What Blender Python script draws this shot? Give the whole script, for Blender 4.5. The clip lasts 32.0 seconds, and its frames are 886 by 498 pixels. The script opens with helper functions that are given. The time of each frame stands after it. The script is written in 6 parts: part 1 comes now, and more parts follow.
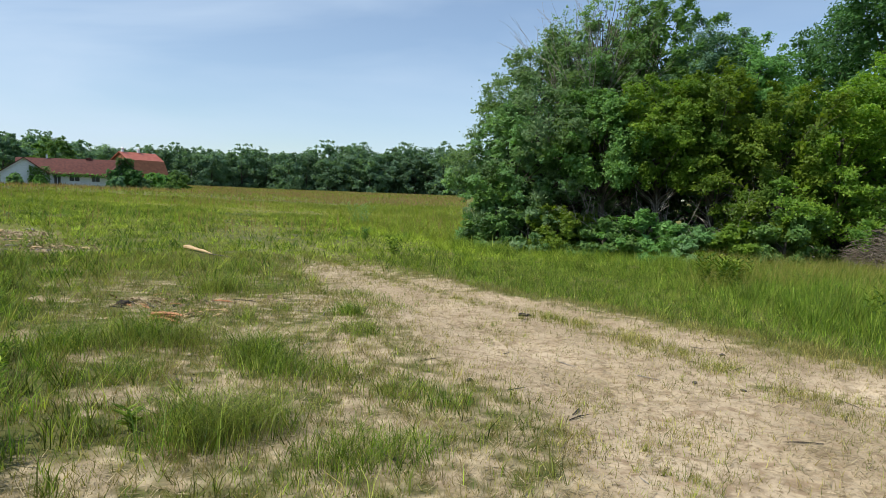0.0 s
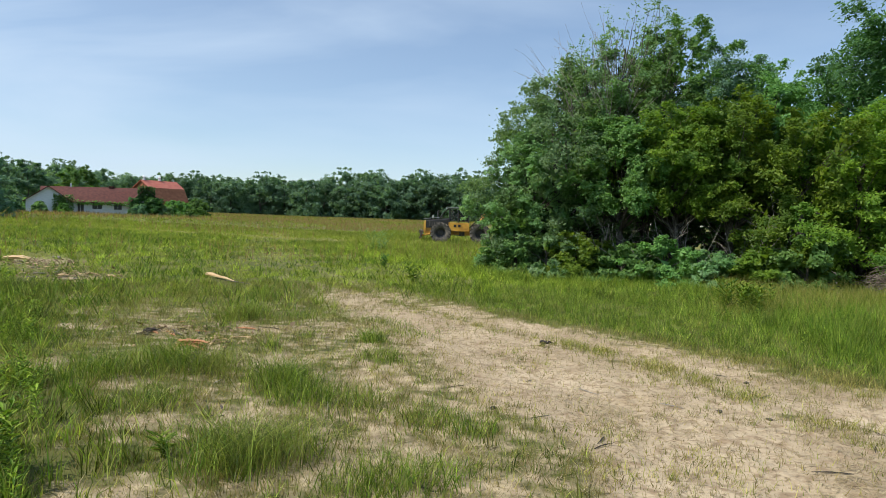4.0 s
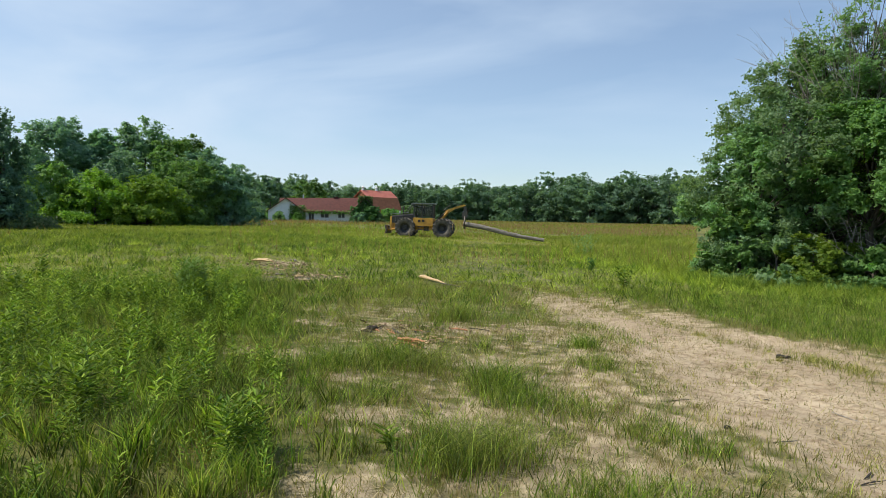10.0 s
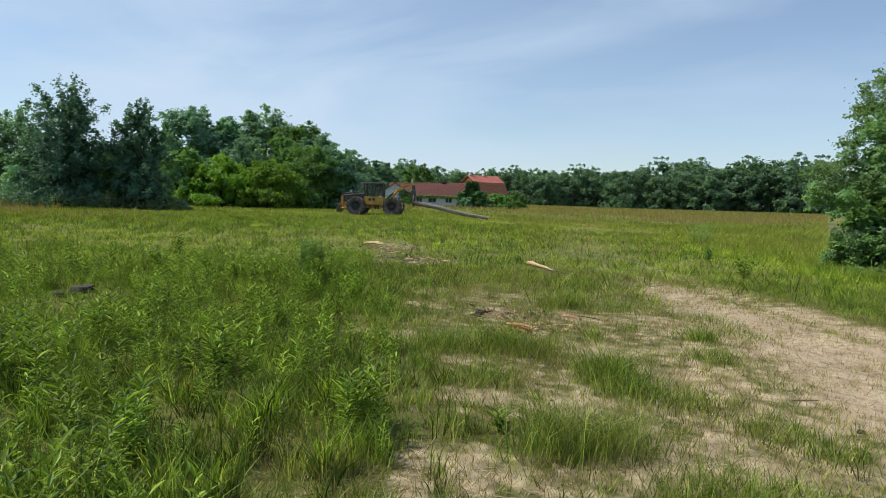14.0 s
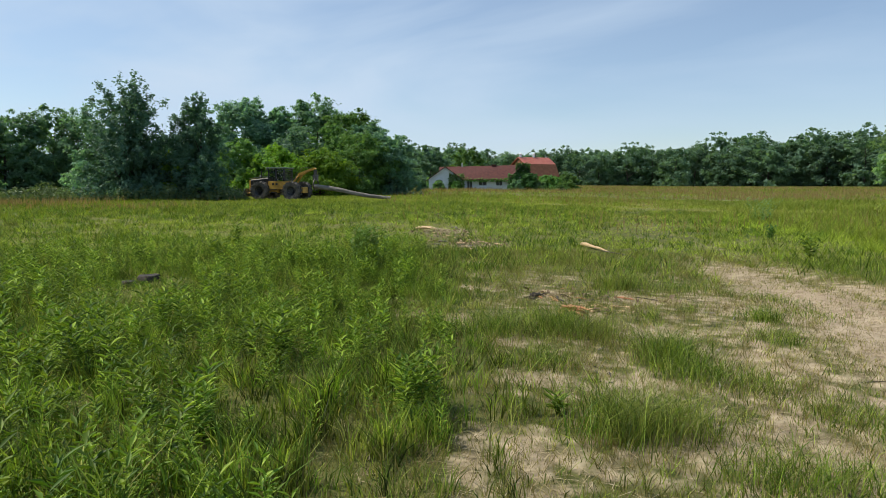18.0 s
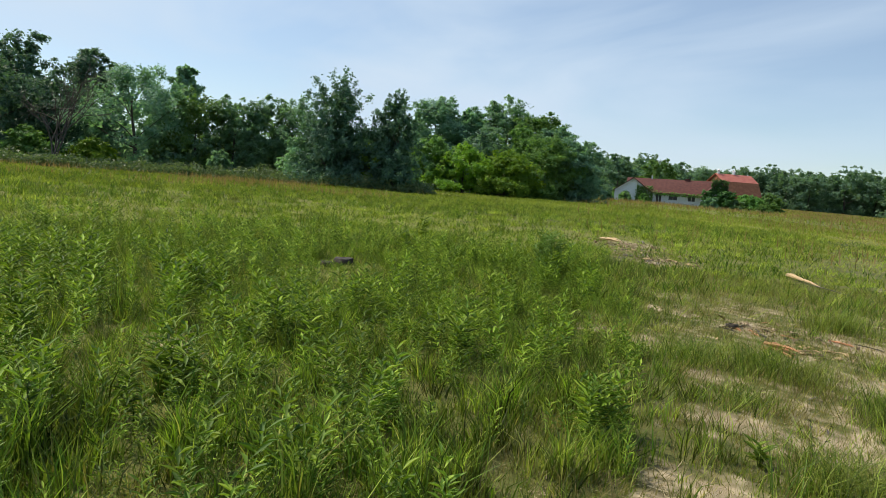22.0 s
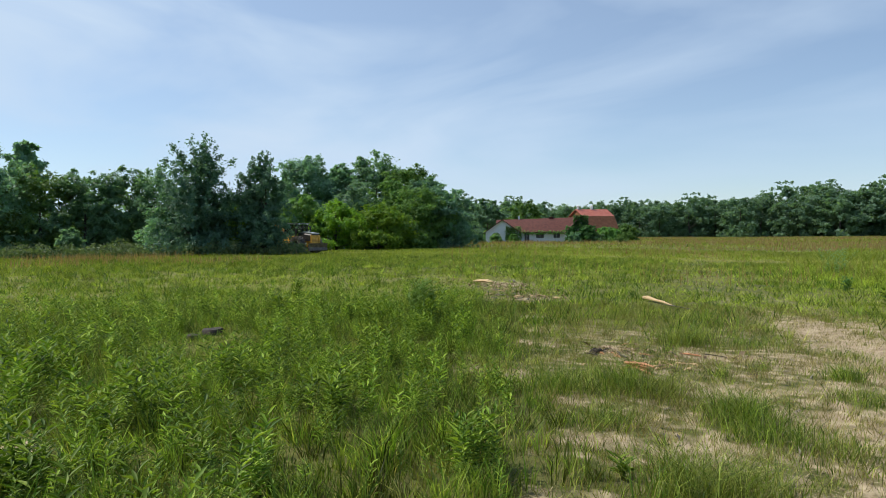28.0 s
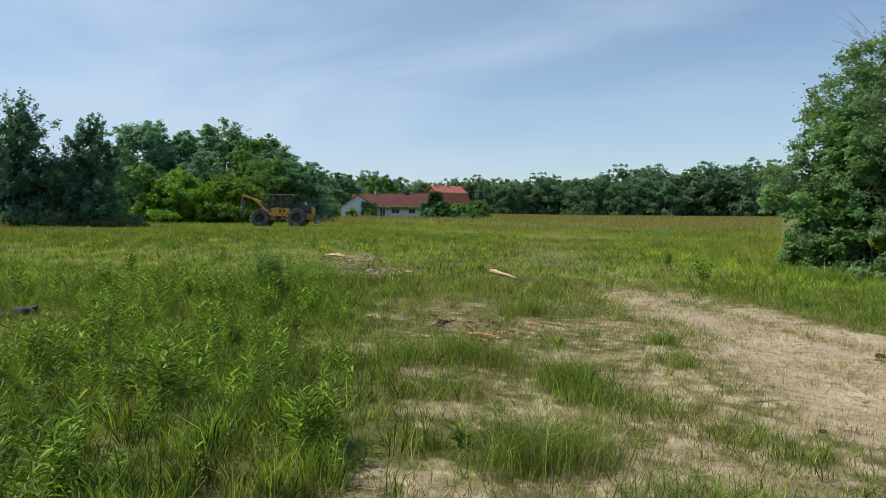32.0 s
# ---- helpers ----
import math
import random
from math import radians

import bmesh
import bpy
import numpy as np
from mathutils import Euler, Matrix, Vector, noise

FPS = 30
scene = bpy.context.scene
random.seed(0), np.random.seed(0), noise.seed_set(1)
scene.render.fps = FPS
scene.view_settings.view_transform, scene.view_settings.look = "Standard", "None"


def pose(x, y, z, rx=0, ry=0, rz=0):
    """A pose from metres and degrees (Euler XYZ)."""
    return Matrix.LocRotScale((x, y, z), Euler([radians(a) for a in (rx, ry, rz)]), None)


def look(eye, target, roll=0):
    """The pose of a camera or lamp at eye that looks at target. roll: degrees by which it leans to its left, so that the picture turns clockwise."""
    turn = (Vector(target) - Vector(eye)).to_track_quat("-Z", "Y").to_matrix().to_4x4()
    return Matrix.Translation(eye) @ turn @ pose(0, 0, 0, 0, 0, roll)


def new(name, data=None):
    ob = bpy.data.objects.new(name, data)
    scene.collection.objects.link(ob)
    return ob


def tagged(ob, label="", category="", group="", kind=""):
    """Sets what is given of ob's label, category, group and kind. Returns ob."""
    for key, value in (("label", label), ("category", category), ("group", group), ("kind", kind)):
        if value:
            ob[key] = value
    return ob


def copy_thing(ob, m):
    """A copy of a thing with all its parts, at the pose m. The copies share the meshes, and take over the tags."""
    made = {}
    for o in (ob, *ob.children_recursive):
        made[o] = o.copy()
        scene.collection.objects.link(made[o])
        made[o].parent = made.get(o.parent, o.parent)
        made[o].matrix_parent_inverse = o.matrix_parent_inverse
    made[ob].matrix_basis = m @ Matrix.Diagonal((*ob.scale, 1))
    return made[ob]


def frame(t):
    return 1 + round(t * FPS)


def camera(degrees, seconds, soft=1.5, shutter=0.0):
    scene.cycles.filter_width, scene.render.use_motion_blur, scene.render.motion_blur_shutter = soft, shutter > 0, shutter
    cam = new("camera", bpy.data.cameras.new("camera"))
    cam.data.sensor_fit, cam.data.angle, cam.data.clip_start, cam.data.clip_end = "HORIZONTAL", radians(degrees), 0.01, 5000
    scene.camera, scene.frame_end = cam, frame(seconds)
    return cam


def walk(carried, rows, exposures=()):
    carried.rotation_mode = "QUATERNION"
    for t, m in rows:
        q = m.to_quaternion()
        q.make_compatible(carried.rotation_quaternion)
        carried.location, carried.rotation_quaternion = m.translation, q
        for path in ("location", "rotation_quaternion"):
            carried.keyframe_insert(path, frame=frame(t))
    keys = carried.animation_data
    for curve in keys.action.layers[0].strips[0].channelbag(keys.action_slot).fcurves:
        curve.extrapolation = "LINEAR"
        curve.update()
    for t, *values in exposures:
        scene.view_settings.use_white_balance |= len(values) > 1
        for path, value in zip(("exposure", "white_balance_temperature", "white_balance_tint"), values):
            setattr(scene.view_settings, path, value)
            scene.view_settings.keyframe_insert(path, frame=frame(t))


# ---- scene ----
cam = camera(67.87, 32.0, soft=0.5)
# t, x, y, z, yaw, pitch, roll
ROWS = [
    (0.0, 0.216, 0.030, 0.001, 0.00, -4.88, 2.13),
    (0.5, 0.213, -0.010, 0.010, -2.35, -4.19, 1.80),
    (1.0, 0.209, -0.079, 0.024, -3.64, -4.17, 1.76),
    (1.5, 0.219, -0.060, 0.024, -3.09, -3.89, 1.86),
    (2.0, 0.214, -0.047, 0.031, -2.67, -3.49, 1.06),
    (2.5, 0.205, -0.072, 0.028, -2.40, -2.96, 0.72),
    (3.0, 0.188, -0.067, 0.025, -1.22, -2.62, 1.68),
    (3.5, 0.170, -0.053, 0.022, -0.13, -2.63, 1.91),
    (4.0, 0.152, -0.055, 0.027, 1.50, -2.67, 1.89),
    (4.5, 0.146, -0.033, 0.020, 2.64, -2.52, 1.52),
    (6.5, 0.118, -0.016, 0.005, 5.17, -2.98, 1.82),
    (7.0, 0.122, -0.008, 0.013, 4.95, -3.20, 1.56),
    (7.5, 0.117, 0.000, 0.011, 4.86, -3.26, 1.82),
    (8.0, 0.096, 0.007, 0.009, 6.14, -2.98, 1.51),
    (8.5, 0.060, 0.012, 0.009, 9.64, -2.75, 1.00),
    (9.0, 0.032, 0.037, 0.003, 13.34, -3.08, 0.67),
    (9.5, 0.023, 0.045, -0.004, 16.06, -2.90, 1.20),
    (10.0, 0.018, 0.081, -0.010, 19.01, -2.71, 1.02),
    (10.5, 0.024, 0.046, -0.008, 20.79, -2.81, 1.16),
    (11.0, 0.016, 0.037, -0.005, 22.05, -3.02, 1.33),
    (11.5, 0.006, 0.035, -0.006, 23.63, -2.96, 1.49),
    (12.0, -0.002, -0.010, 0.000, 25.57, -2.92, 1.89),
    (12.5, -0.000, -0.009, -0.009, 27.20, -3.19, 1.51),
    (13.0, 0.003, -0.031, -0.006, 27.34, -3.76, 1.48),
    (13.5, 0.003, -0.019, -0.010, 27.39, -4.01, 1.43),
    (14.0, -0.016, 0.002, -0.004, 28.16, -4.20, 1.59),
    (14.5, -0.028, 0.003, -0.008, 29.36, -4.24, 1.45),
    (16.5, -0.075, 0.088, -0.023, 28.66, -6.16, 1.41),
    (17.0, -0.037, 0.052, -0.028, 28.42, -6.44, 1.41),
    (17.5, -0.008, -0.015, -0.016, 29.29, -6.36, 1.11),
    (18.0, -0.033, -0.008, -0.006, 32.63, -5.67, 0.02),
    (18.5, -0.056, 0.004, -0.004, 35.08, -5.47, -0.40),
    (19.0, -0.091, -0.032, 0.006, 36.73, -4.96, -0.36),
    (19.5, -0.119, -0.013, 0.006, 39.48, -4.06, -0.01),
    (20.0, -0.153, -0.007, -0.008, 42.21, -3.42, 0.40),
    (20.5, -0.156, 0.004, -0.006, 44.59, -3.54, 1.00),
    (21.0, -0.148, 0.000, -0.005, 46.58, -3.81, 1.24),
    (21.4, -0.146, 0.002, -0.003, 47.0, -3.9, 1.35),
    (21.5, -0.084, 0.025, 0.014, 47.72, -5.94, 4.18),
    (22.0, -0.225, 0.008, 0.002, 47.91, -6.00, 4.63),
    (22.5, -0.155, -0.013, -0.002, 49.79, -3.87, 3.82),
    (23.0, -0.136, -0.016, -0.002, 49.76, -3.78, 3.99),
    (23.5, -0.136, -0.009, -0.001, 49.38, -3.29, 3.44),
    (24.0, -0.124, -0.023, 0.001, 49.13, -3.13, 3.41),
    (24.1, -0.084, 0.012, -0.004, 44.17, -5.30, 0.22),
    (24.5, -0.101, 0.022, 0.011, 44.66, -4.82, 0.16),
    (26.5, -0.064, -0.025, 0.000, 41.54, -2.65, 0.98),
    (27.0, -0.053, -0.017, 0.003, 39.72, -2.49, 0.67),
    (27.5, -0.051, 0.006, 0.014, 38.04, -2.36, 0.41),
    (28.0, -0.054, 0.023, 0.008, 37.59, -1.05, -0.50),
    (28.5, -0.078, 0.001, 0.041, 36.92, -0.46, -0.52),
    (29.0, -0.064, 0.016, 0.015, 36.29, -0.40, -0.66),
    (29.5, -0.032, 0.108, -0.006, 35.78, -0.05, 0.08),
    (30.0, -0.025, 0.075, -0.012, 31.92, -0.54, 0.14),
    (30.5, -0.009, -0.002, 0.002, 30.71, -1.51, 0.20),
    (31.0, -0.002, 0.025, -0.001, 30.37, -1.14, -0.62),
    (31.5, -0.017, 0.085, -0.008, 28.83, -1.36, -1.11),
    (32.0, -0.023, 0.178, -0.030, 25.11, -3.23, 0.37),
]


def eye_pose(x, y, z, yaw, pitch, roll):
    a, b = radians(yaw), radians(pitch)
    eye = Vector((x, y, 1.6 + z))
    return look(eye, eye + Vector((-math.sin(a) * math.cos(b), math.cos(a) * math.cos(b), math.sin(b))), roll)


walk(cam, [(r[0], eye_pose(*r[1:])) for r in ROWS],
     [(0.0, 0.12, 6600, 10), (4.0, 0.15, 6600, 10), (7.0, 0.17, 6650, 10), (9.0, 0.14, 6700, 10), (13.0, 0.05, 6650, 10), (17.0, 0.0, 6650, 10), (21.0, 0.03, 6850, 10),
      (23.0, 0.14, 6900, 10), (27.0, 0.12, 6700, 10), (28.0, 0.04, 6600, 10), (30.0, -0.1, 6550, 10), (32.0, -0.06, 6550, 10)])

# ---- world, sun ----
SUN_TO = Vector((-0.93, -0.36, 0)).normalized()
SUN_EL = radians(52)
world = bpy.data.worlds.new("sky")
scene.world = world
world.use_nodes = True
wn, wl = world.node_tree.nodes, world.node_tree.links
bg = wn["Background"]
sky = wn.new("ShaderNodeTexSky")
sky.sky_type, sky.sun_disc = "NISHITA", False
sky.sun_elevation, sky.sun_rotation = SUN_EL, math.atan2(SUN_TO.x, SUN_TO.y)
sky.air_density, sky.dust_density, sky.ozone_density, sky.altitude = 1.0, 0.3, 2.5, 200
co = wn.new("ShaderNodeTexCoord")
mp = wn.new("ShaderNodeMapping")
mp.inputs["Rotation"].default_value = (0, 0, 0.5)
mp.inputs["Scale"].default_value = (0.8, 2.0, 5.5)
wl.new(co.outputs["Generated"], mp.inputs["Vector"])
cl = wn.new("ShaderNodeTexNoise")
cl.inputs["Scale"].default_value, cl.inputs["Detail"].default_value, cl.inputs["Roughness"].default_value = 1.2, 5, 0.5
cl.inputs["Distortion"].default_value = 0.6
wl.new(mp.outputs["Vector"], cl.inputs["Vector"])
cr = wn.new("ShaderNodeMapRange")
cr.inputs["From Min"].default_value, cr.inputs["From Max"].default_value = 0.4, 0.62
cr.inputs["To Min"].default_value, cr.inputs["To Max"].default_value = 0.36, 0.97
wl.new(cl.outputs["Fac"], cr.inputs["Value"])
sp = wn.new("ShaderNodeSeparateXYZ")
wl.new(co.outputs["Generated"], sp.inputs["Vector"])
vr = wn.new("ShaderNodeMapRange")
vr.inputs["From Min"].default_value, vr.inputs["From Max"].default_value = 0.55, -0.75
vr.inputs["To Min"].default_value, vr.inputs["To Max"].default_value = 0.22, 1.0
wl.new(sp.outputs["X"], vr.inputs["Value"])
vm = wn.new("ShaderNodeMath")
vm.operation = "MULTIPLY"
wl.new(cr.outputs["Result"], vm.inputs[0])
wl.new(vr.outputs["Result"], vm.inputs[1])
cm = wn.new("ShaderNodeMix")
cm.data_type = "RGBA"
cm.inputs[7].default_value = (5.0, 5.95, 7.15, 1)
wl.new(vm.outputs[0], cm.inputs[0])
wl.new(sky.outputs["Color"], cm.inputs[6])
tn = wn.new("ShaderNodeMix")
tn.data_type, tn.blend_type = "RGBA", "MULTIPLY"
tn.inputs[0].default_value = 1.0
tn.inputs[7].default_value = (0.92, 0.97, 1.01, 1)
wl.new(cm.outputs[2], tn.inputs[6])
wl.new(tn.outputs[2], bg.inputs["Color"])
bg.inputs["Strength"].default_value = 0.125
sun = new("sun", bpy.data.lights.new("sun", "SUN"))
sun.data.energy, sun.data.angle, sun.data.color = 4.5, radians(0.6), (1.0, 0.94, 0.82)
to = Vector((SUN_TO.x * math.cos(SUN_EL), SUN_TO.y * math.cos(SUN_EL), math.sin(SUN_EL)))
sun.matrix_world = look(to * 50, (0, 0, 0))


# ---- materials ----
def material(name):
    m = bpy.data.materials.new(name)
    m.use_nodes = True
    nt = m.node_tree
    return m, nt.nodes, nt.links, nt.nodes["Principled BSDF"]


def mixer(n, l, fac, a, b, how="MIX"):
    x = n.new("ShaderNodeMix")
    x.data_type, x.blend_type = "RGBA", how
    for sock, v in ((x.inputs[0], fac), (x.inputs[6], a), (x.inputs[7], b)):
        if isinstance(v, bpy.types.NodeSocket):
            l.new(v, sock)
        elif isinstance(v, tuple):
            sock.default_value = (*v, 1)
        else:
            sock.default_value = v
    return x.outputs[2]


def noise_fac(n, l, scale, detail=4, lo=0.35, hi=0.65, vec=None, stretch=None):
    t = n.new("ShaderNodeTexNoise")
    t.inputs["Scale"].default_value, t.inputs["Detail"].default_value = scale, detail
    c = n.new("ShaderNodeTexCoord")
    src = c.outputs["Object"] if vec is None else vec
    if stretch:
        m = n.new("ShaderNodeMapping")
        m.inputs["Scale"].default_value = stretch
        l.new(src, m.inputs["Vector"])
        src = m.outputs["Vector"]
    l.new(src, t.inputs["Vector"])
    r = n.new("ShaderNodeMapRange")
    r.inputs["From Min"].default_value, r.inputs["From Max"].default_value = lo, hi
    l.new(t.outputs["Fac"], r.inputs["Value"])
    return r.outputs["Result"]


def bump(n, l, p, fac, strength, distance):
    b = n.new("ShaderNodeBump")
    b.inputs["Strength"].default_value, b.inputs["Distance"].default_value = strength, distance
    l.new(fac, b.inputs["Height"])
    l.new(b.outputs["Normal"], p.inputs["Normal"])


def foliage(name, a, b, c, through_=0.35, patch=0.0, patch_col=(0.2, 0.2, 0.05), per_thing=0.25, rough=0.5, mixed=False):
    """Leaf or blade: three colours at random from piece to piece, lit through; mixed ones carry how dry and how pale each blade is."""
    m, n, l, p = material(name)
    g = n.new("ShaderNodeNewGeometry")
    ramp = n.new("ShaderNodeValToRGB")
    e = ramp.color_ramp.elements
    e[0].position, e[0].color = 0.0, (*a, 1)
    e[1].position, e[1].color = 1.0, (*c, 1)
    mid = e.new(0.55)
    mid.color = (*b, 1)
    any_ = n.new("ShaderNodeMapRange")
    any_.inputs["To Min"].default_value, any_.inputs["To Max"].default_value = (0.0, 1.0) if mixed else (0.18, 0.82)
    l.new(g.outputs["Random Per Island"], any_.inputs["Value"])
    l.new(any_.outputs["Result"], ramp.inputs["Fac"])
    col = ramp.outputs["Color"]
    if patch:
        pos = g.outputs["Position"]
        f = noise_fac(n, l, patch, 3, 0.45, 0.7, vec=pos)
        col = mixer(n, l, f, col, patch_col)
    h = n.new("ShaderNodeHueSaturation")
    if mixed:
        straw = mixer(n, l, g.outputs["Random Per Island"], (0.22, 0.165, 0.055), (0.5, 0.42, 0.17))
        dry, tone = n.new("ShaderNodeAttribute"), n.new("ShaderNodeAttribute")
        dry.attribute_name, tone.attribute_name = "dry", "tone"
        col = mixer(n, l, dry.outputs["Fac"], col, straw)
        l.new(tone.outputs["Fac"], h.inputs["Value"])
    oi = n.new("ShaderNodeObjectInfo")
    for out, lo, hi in (("Value", 1 - per_thing, 1 + per_thing), ("Hue", 0.5 - per_thing * 0.035, 0.5 + per_thing * 0.04)):
        if mixed:
            continue
        r = n.new("ShaderNodeMapRange")
        r.inputs["To Min"].default_value, r.inputs["To Max"].default_value = lo, hi
        l.new(oi.outputs["Random"], r.inputs["Value"])
        l.new(r.outputs["Result"], h.inputs[out])
    l.new(col, h.inputs["Color"])
    l.new(h.outputs["Color"], p.inputs["Base Color"])
    p.inputs["Roughness"].default_value = rough
    p.inputs["Specular IOR Level"].default_value = 0.2
    t = n.new("ShaderNodeBsdfTranslucent")
    lit = mixer(n, l, 1.0, h.outputs["Color"], (1.25, 1.3, 0.6), "MULTIPLY")
    l.new(lit, t.inputs["Color"])
    mx = n.new("ShaderNodeMixShader")
    mx.inputs[0].default_value = through_
    l.new(p.outputs["BSDF"], mx.inputs[1])
    l.new(t.outputs["BSDF"], mx.inputs[2])
    l.new(mx.outputs["Shader"], n["Material Output"].inputs["Surface"])
    return m


def rough_mat(name, a, b, scale=3.0, roughness=0.8, metal=0.0, relief=0.0, relief_scale=30.0, stretch=None, lo=0.35, hi=0.65):
    m, n, l, p = material(name)
    col = mixer(n, l, noise_fac(n, l, scale, 6, lo, hi, stretch=stretch), a, b)
    l.new(col, p.inputs["Base Color"])
    p.inputs["Roughness"].default_value, p.inputs["Metallic"].default_value = roughness, metal
    if relief:
        bump(n, l, p, noise_fac(n, l, relief_scale, 5, 0.2, 0.8, stretch=stretch), 0.6, relief)
    return m


GRASS = foliage("grass_blade", (0.0343, 0.0832, 0.0088), (0.1118, 0.198, 0.019), (0.2605, 0.3406, 0.0491), 0.3, mixed=True)
FIELD = foliage("field_grass", (0.155, 0.228, 0.028), (0.236, 0.318, 0.038), (0.33, 0.385, 0.066), 0.43, mixed=True)
DRY = foliage("dry_grass", (0.117, 0.099, 0.0405), (0.243, 0.198, 0.081), (0.414, 0.351, 0.171), 0.3, 0.0, per_thing=0.0)
SEED = foliage("seed_head", (0.22, 0.14, 0.07), (0.31, 0.215, 0.1), (0.39, 0.3, 0.14), 0.35, 0.0, per_thing=0.0)
WEED = foliage("weed_leaf", (0.0348, 0.0813, 0.0093), (0.1006, 0.1746, 0.017), (0.2245, 0.3096, 0.0426), 0.26, rough=0.55, mixed=True)
LITTER = foliage("straw_litter", (0.17, 0.125, 0.07), (0.36, 0.29, 0.165), (0.58, 0.5, 0.33), 0.15, 0.0, per_thing=0.0)
TALLWEED = foliage("tall_weed", (0.06, 0.11, 0.05), (0.115, 0.17, 0.075), (0.2, 0.24, 0.13), 0.35, 0.0, per_thing=0.0)
LEAF = foliage("leaf_green", (0.0671, 0.1627, 0.0537), (0.1403, 0.2796, 0.0828), (0.2349, 0.3976, 0.118), 0.42, 0.8, (0.155, 0.275, 0.078))
# leaf_dark is lifted and blued: haze before the meadow's edge put into the colour
LEAF_DARK = foliage("leaf_dark", (0.08835, 0.1885, 0.1482), (0.1702, 0.3062, 0.2359), (0.2893, 0.4313, 0.3124), 0.5, 0.5, (0.1299, 0.2612, 0.1438))
LEAF_DEEP = foliage("leaf_deep", (0.0373, 0.1056, 0.0348), (0.0809, 0.1865, 0.0559), (0.1492, 0.2859, 0.0932), 0.42, 0.6, (0.05, 0.12, 0.045))
LEAF_LIME = foliage("leaf_lime", (0.0806, 0.167, 0.0235), (0.1778, 0.2958, 0.0376), (0.3115, 0.4296, 0.0537), 0.48, 0.9, (0.11, 0.22, 0.044))
LEAF_SILVER = foliage("leaf_silver", (0.1153, 0.2174, 0.1064), (0.2, 0.3328, 0.167), (0.3262, 0.4591, 0.2417), 0.48, 0.8, (0.154, 0.292, 0.105))
# willow, blue-green and far leaves likewise carry distance haze in their paler, bluer colours
LEAF_WILLOW = foliage("leaf_willow", (0.1124, 0.244, 0.1617), (0.1927, 0.3474, 0.2245), (0.3049, 0.4731, 0.3052), 0.5, 0.6, (0.1254, 0.2484, 0.1263))
LEAF_BLUE = foliage("leaf_blue_green", (0.05395, 0.1207, 0.08428), (0.09171, 0.1836, 0.1264), (0.1511, 0.2518, 0.1746), 0.4, 0.7, (0.07553, 0.1521, 0.09632))
LEAF_FAR = foliage("leaf_far", (0.0882, 0.1655, 0.1141), (0.1214, 0.2134, 0.1435), (0.1545, 0.2537, 0.1655), 0.5, 0.12, (0.15, 0.25, 0.15), per_thing=0.2)
BARK = rough_mat("bark", (0.05, 0.042, 0.034), (0.12, 0.105, 0.085), 9, 0.9, 0, 0.02, 14, (1, 1, 0.25))
DEADWOOD = rough_mat("dead_wood", (0.2, 0.18, 0.155), (0.36, 0.33, 0.29), 6, 0.85)


def ground_material():
    m, n, l, p = material("meadow_soil")
    at = n.new("ShaderNodeAttribute")
    at.attribute_name = "bare"
    g = n.new("ShaderNodeNewGeometry")
    pos = g.outputs["Position"]
    soil = mixer(n, l, noise_fac(n, l, 0.8, 8, 0.35, 0.7, vec=pos), (0.3746, 0.2971, 0.1967), (0.5202, 0.4219, 0.2975))
    soil = mixer(n, l, noise_fac(n, l, 3.2, 8, 0.5, 0.72, vec=pos), soil, (0.2706, 0.2034, 0.1295))
    soil = mixer(n, l, noise_fac(n, l, 26, 6, 0.54, 0.7, vec=pos), soil, (0.208, 0.1561, 0.0952))
    soil = mixer(n, l, noise_fac(n, l, 90, 3, 0.6, 0.8, vec=pos), soil, (0.5722, 0.489, 0.3697))
    soil = mixer(n, l, noise_fac(n, l, 9, 10, 0.52, 0.66, vec=pos), soil, (0.2809, 0.208, 0.1345))
    sod = mixer(n, l, noise_fac(n, l, 6, 6, 0.35, 0.7, vec=pos), (0.06, 0.075, 0.02), (0.15, 0.145, 0.05))
    far = mixer(n, l, noise_fac(n, l, 0.05, 6, 0.4, 0.65, vec=pos), sod, (0.19, 0.195, 0.052))
    mx = n.new("ShaderNodeMath")
    mx.operation = "MULTIPLY_ADD"
    l.new(noise_fac(n, l, 5, 6, 0.2, 0.8, vec=pos), mx.inputs[0])
    mx.inputs[1].default_value = 0.5
    sub = n.new("ShaderNodeMath")
    sub.operation = "SUBTRACT"
    l.new(at.outputs["Fac"], sub.inputs[0])
    sub.inputs[1].default_value = 0.25
    l.new(sub.outputs[0], mx.inputs[2])
    cut = n.new("ShaderNodeMapRange")
    cut.inputs["From Min"].default_value, cut.inputs["From Max"].default_value = 0.25, 0.6
    l.new(mx.outputs[0], cut.inputs["Value"])
    worn = mixer(n, l, noise_fac(n, l, 5, 8, 0.4, 0.66, vec=pos), (0.2527, 0.2001, 0.124), (0.5054, 0.4165, 0.2738))
    wear = n.new("ShaderNodeMapRange")
    wear.inputs["From Min"].default_value, wear.inputs["From Max"].default_value = 0.55, 0.85
    l.new(at.outputs["Fac"], wear.inputs["Value"])
    l.new(mixer(n, l, cut.outputs["Result"], far, mixer(n, l, wear.outputs["Result"], worn, soil)), p.inputs["Base Color"])
    p.inputs["Roughness"].default_value = 0.95
    p.inputs["Specular IOR Level"].default_value = 0.15
    bump(n, l, p, noise_fac(n, l, 5, 12, 0.25, 0.75, vec=pos), 0.7, 0.045)
    return m


SOIL = ground_material()


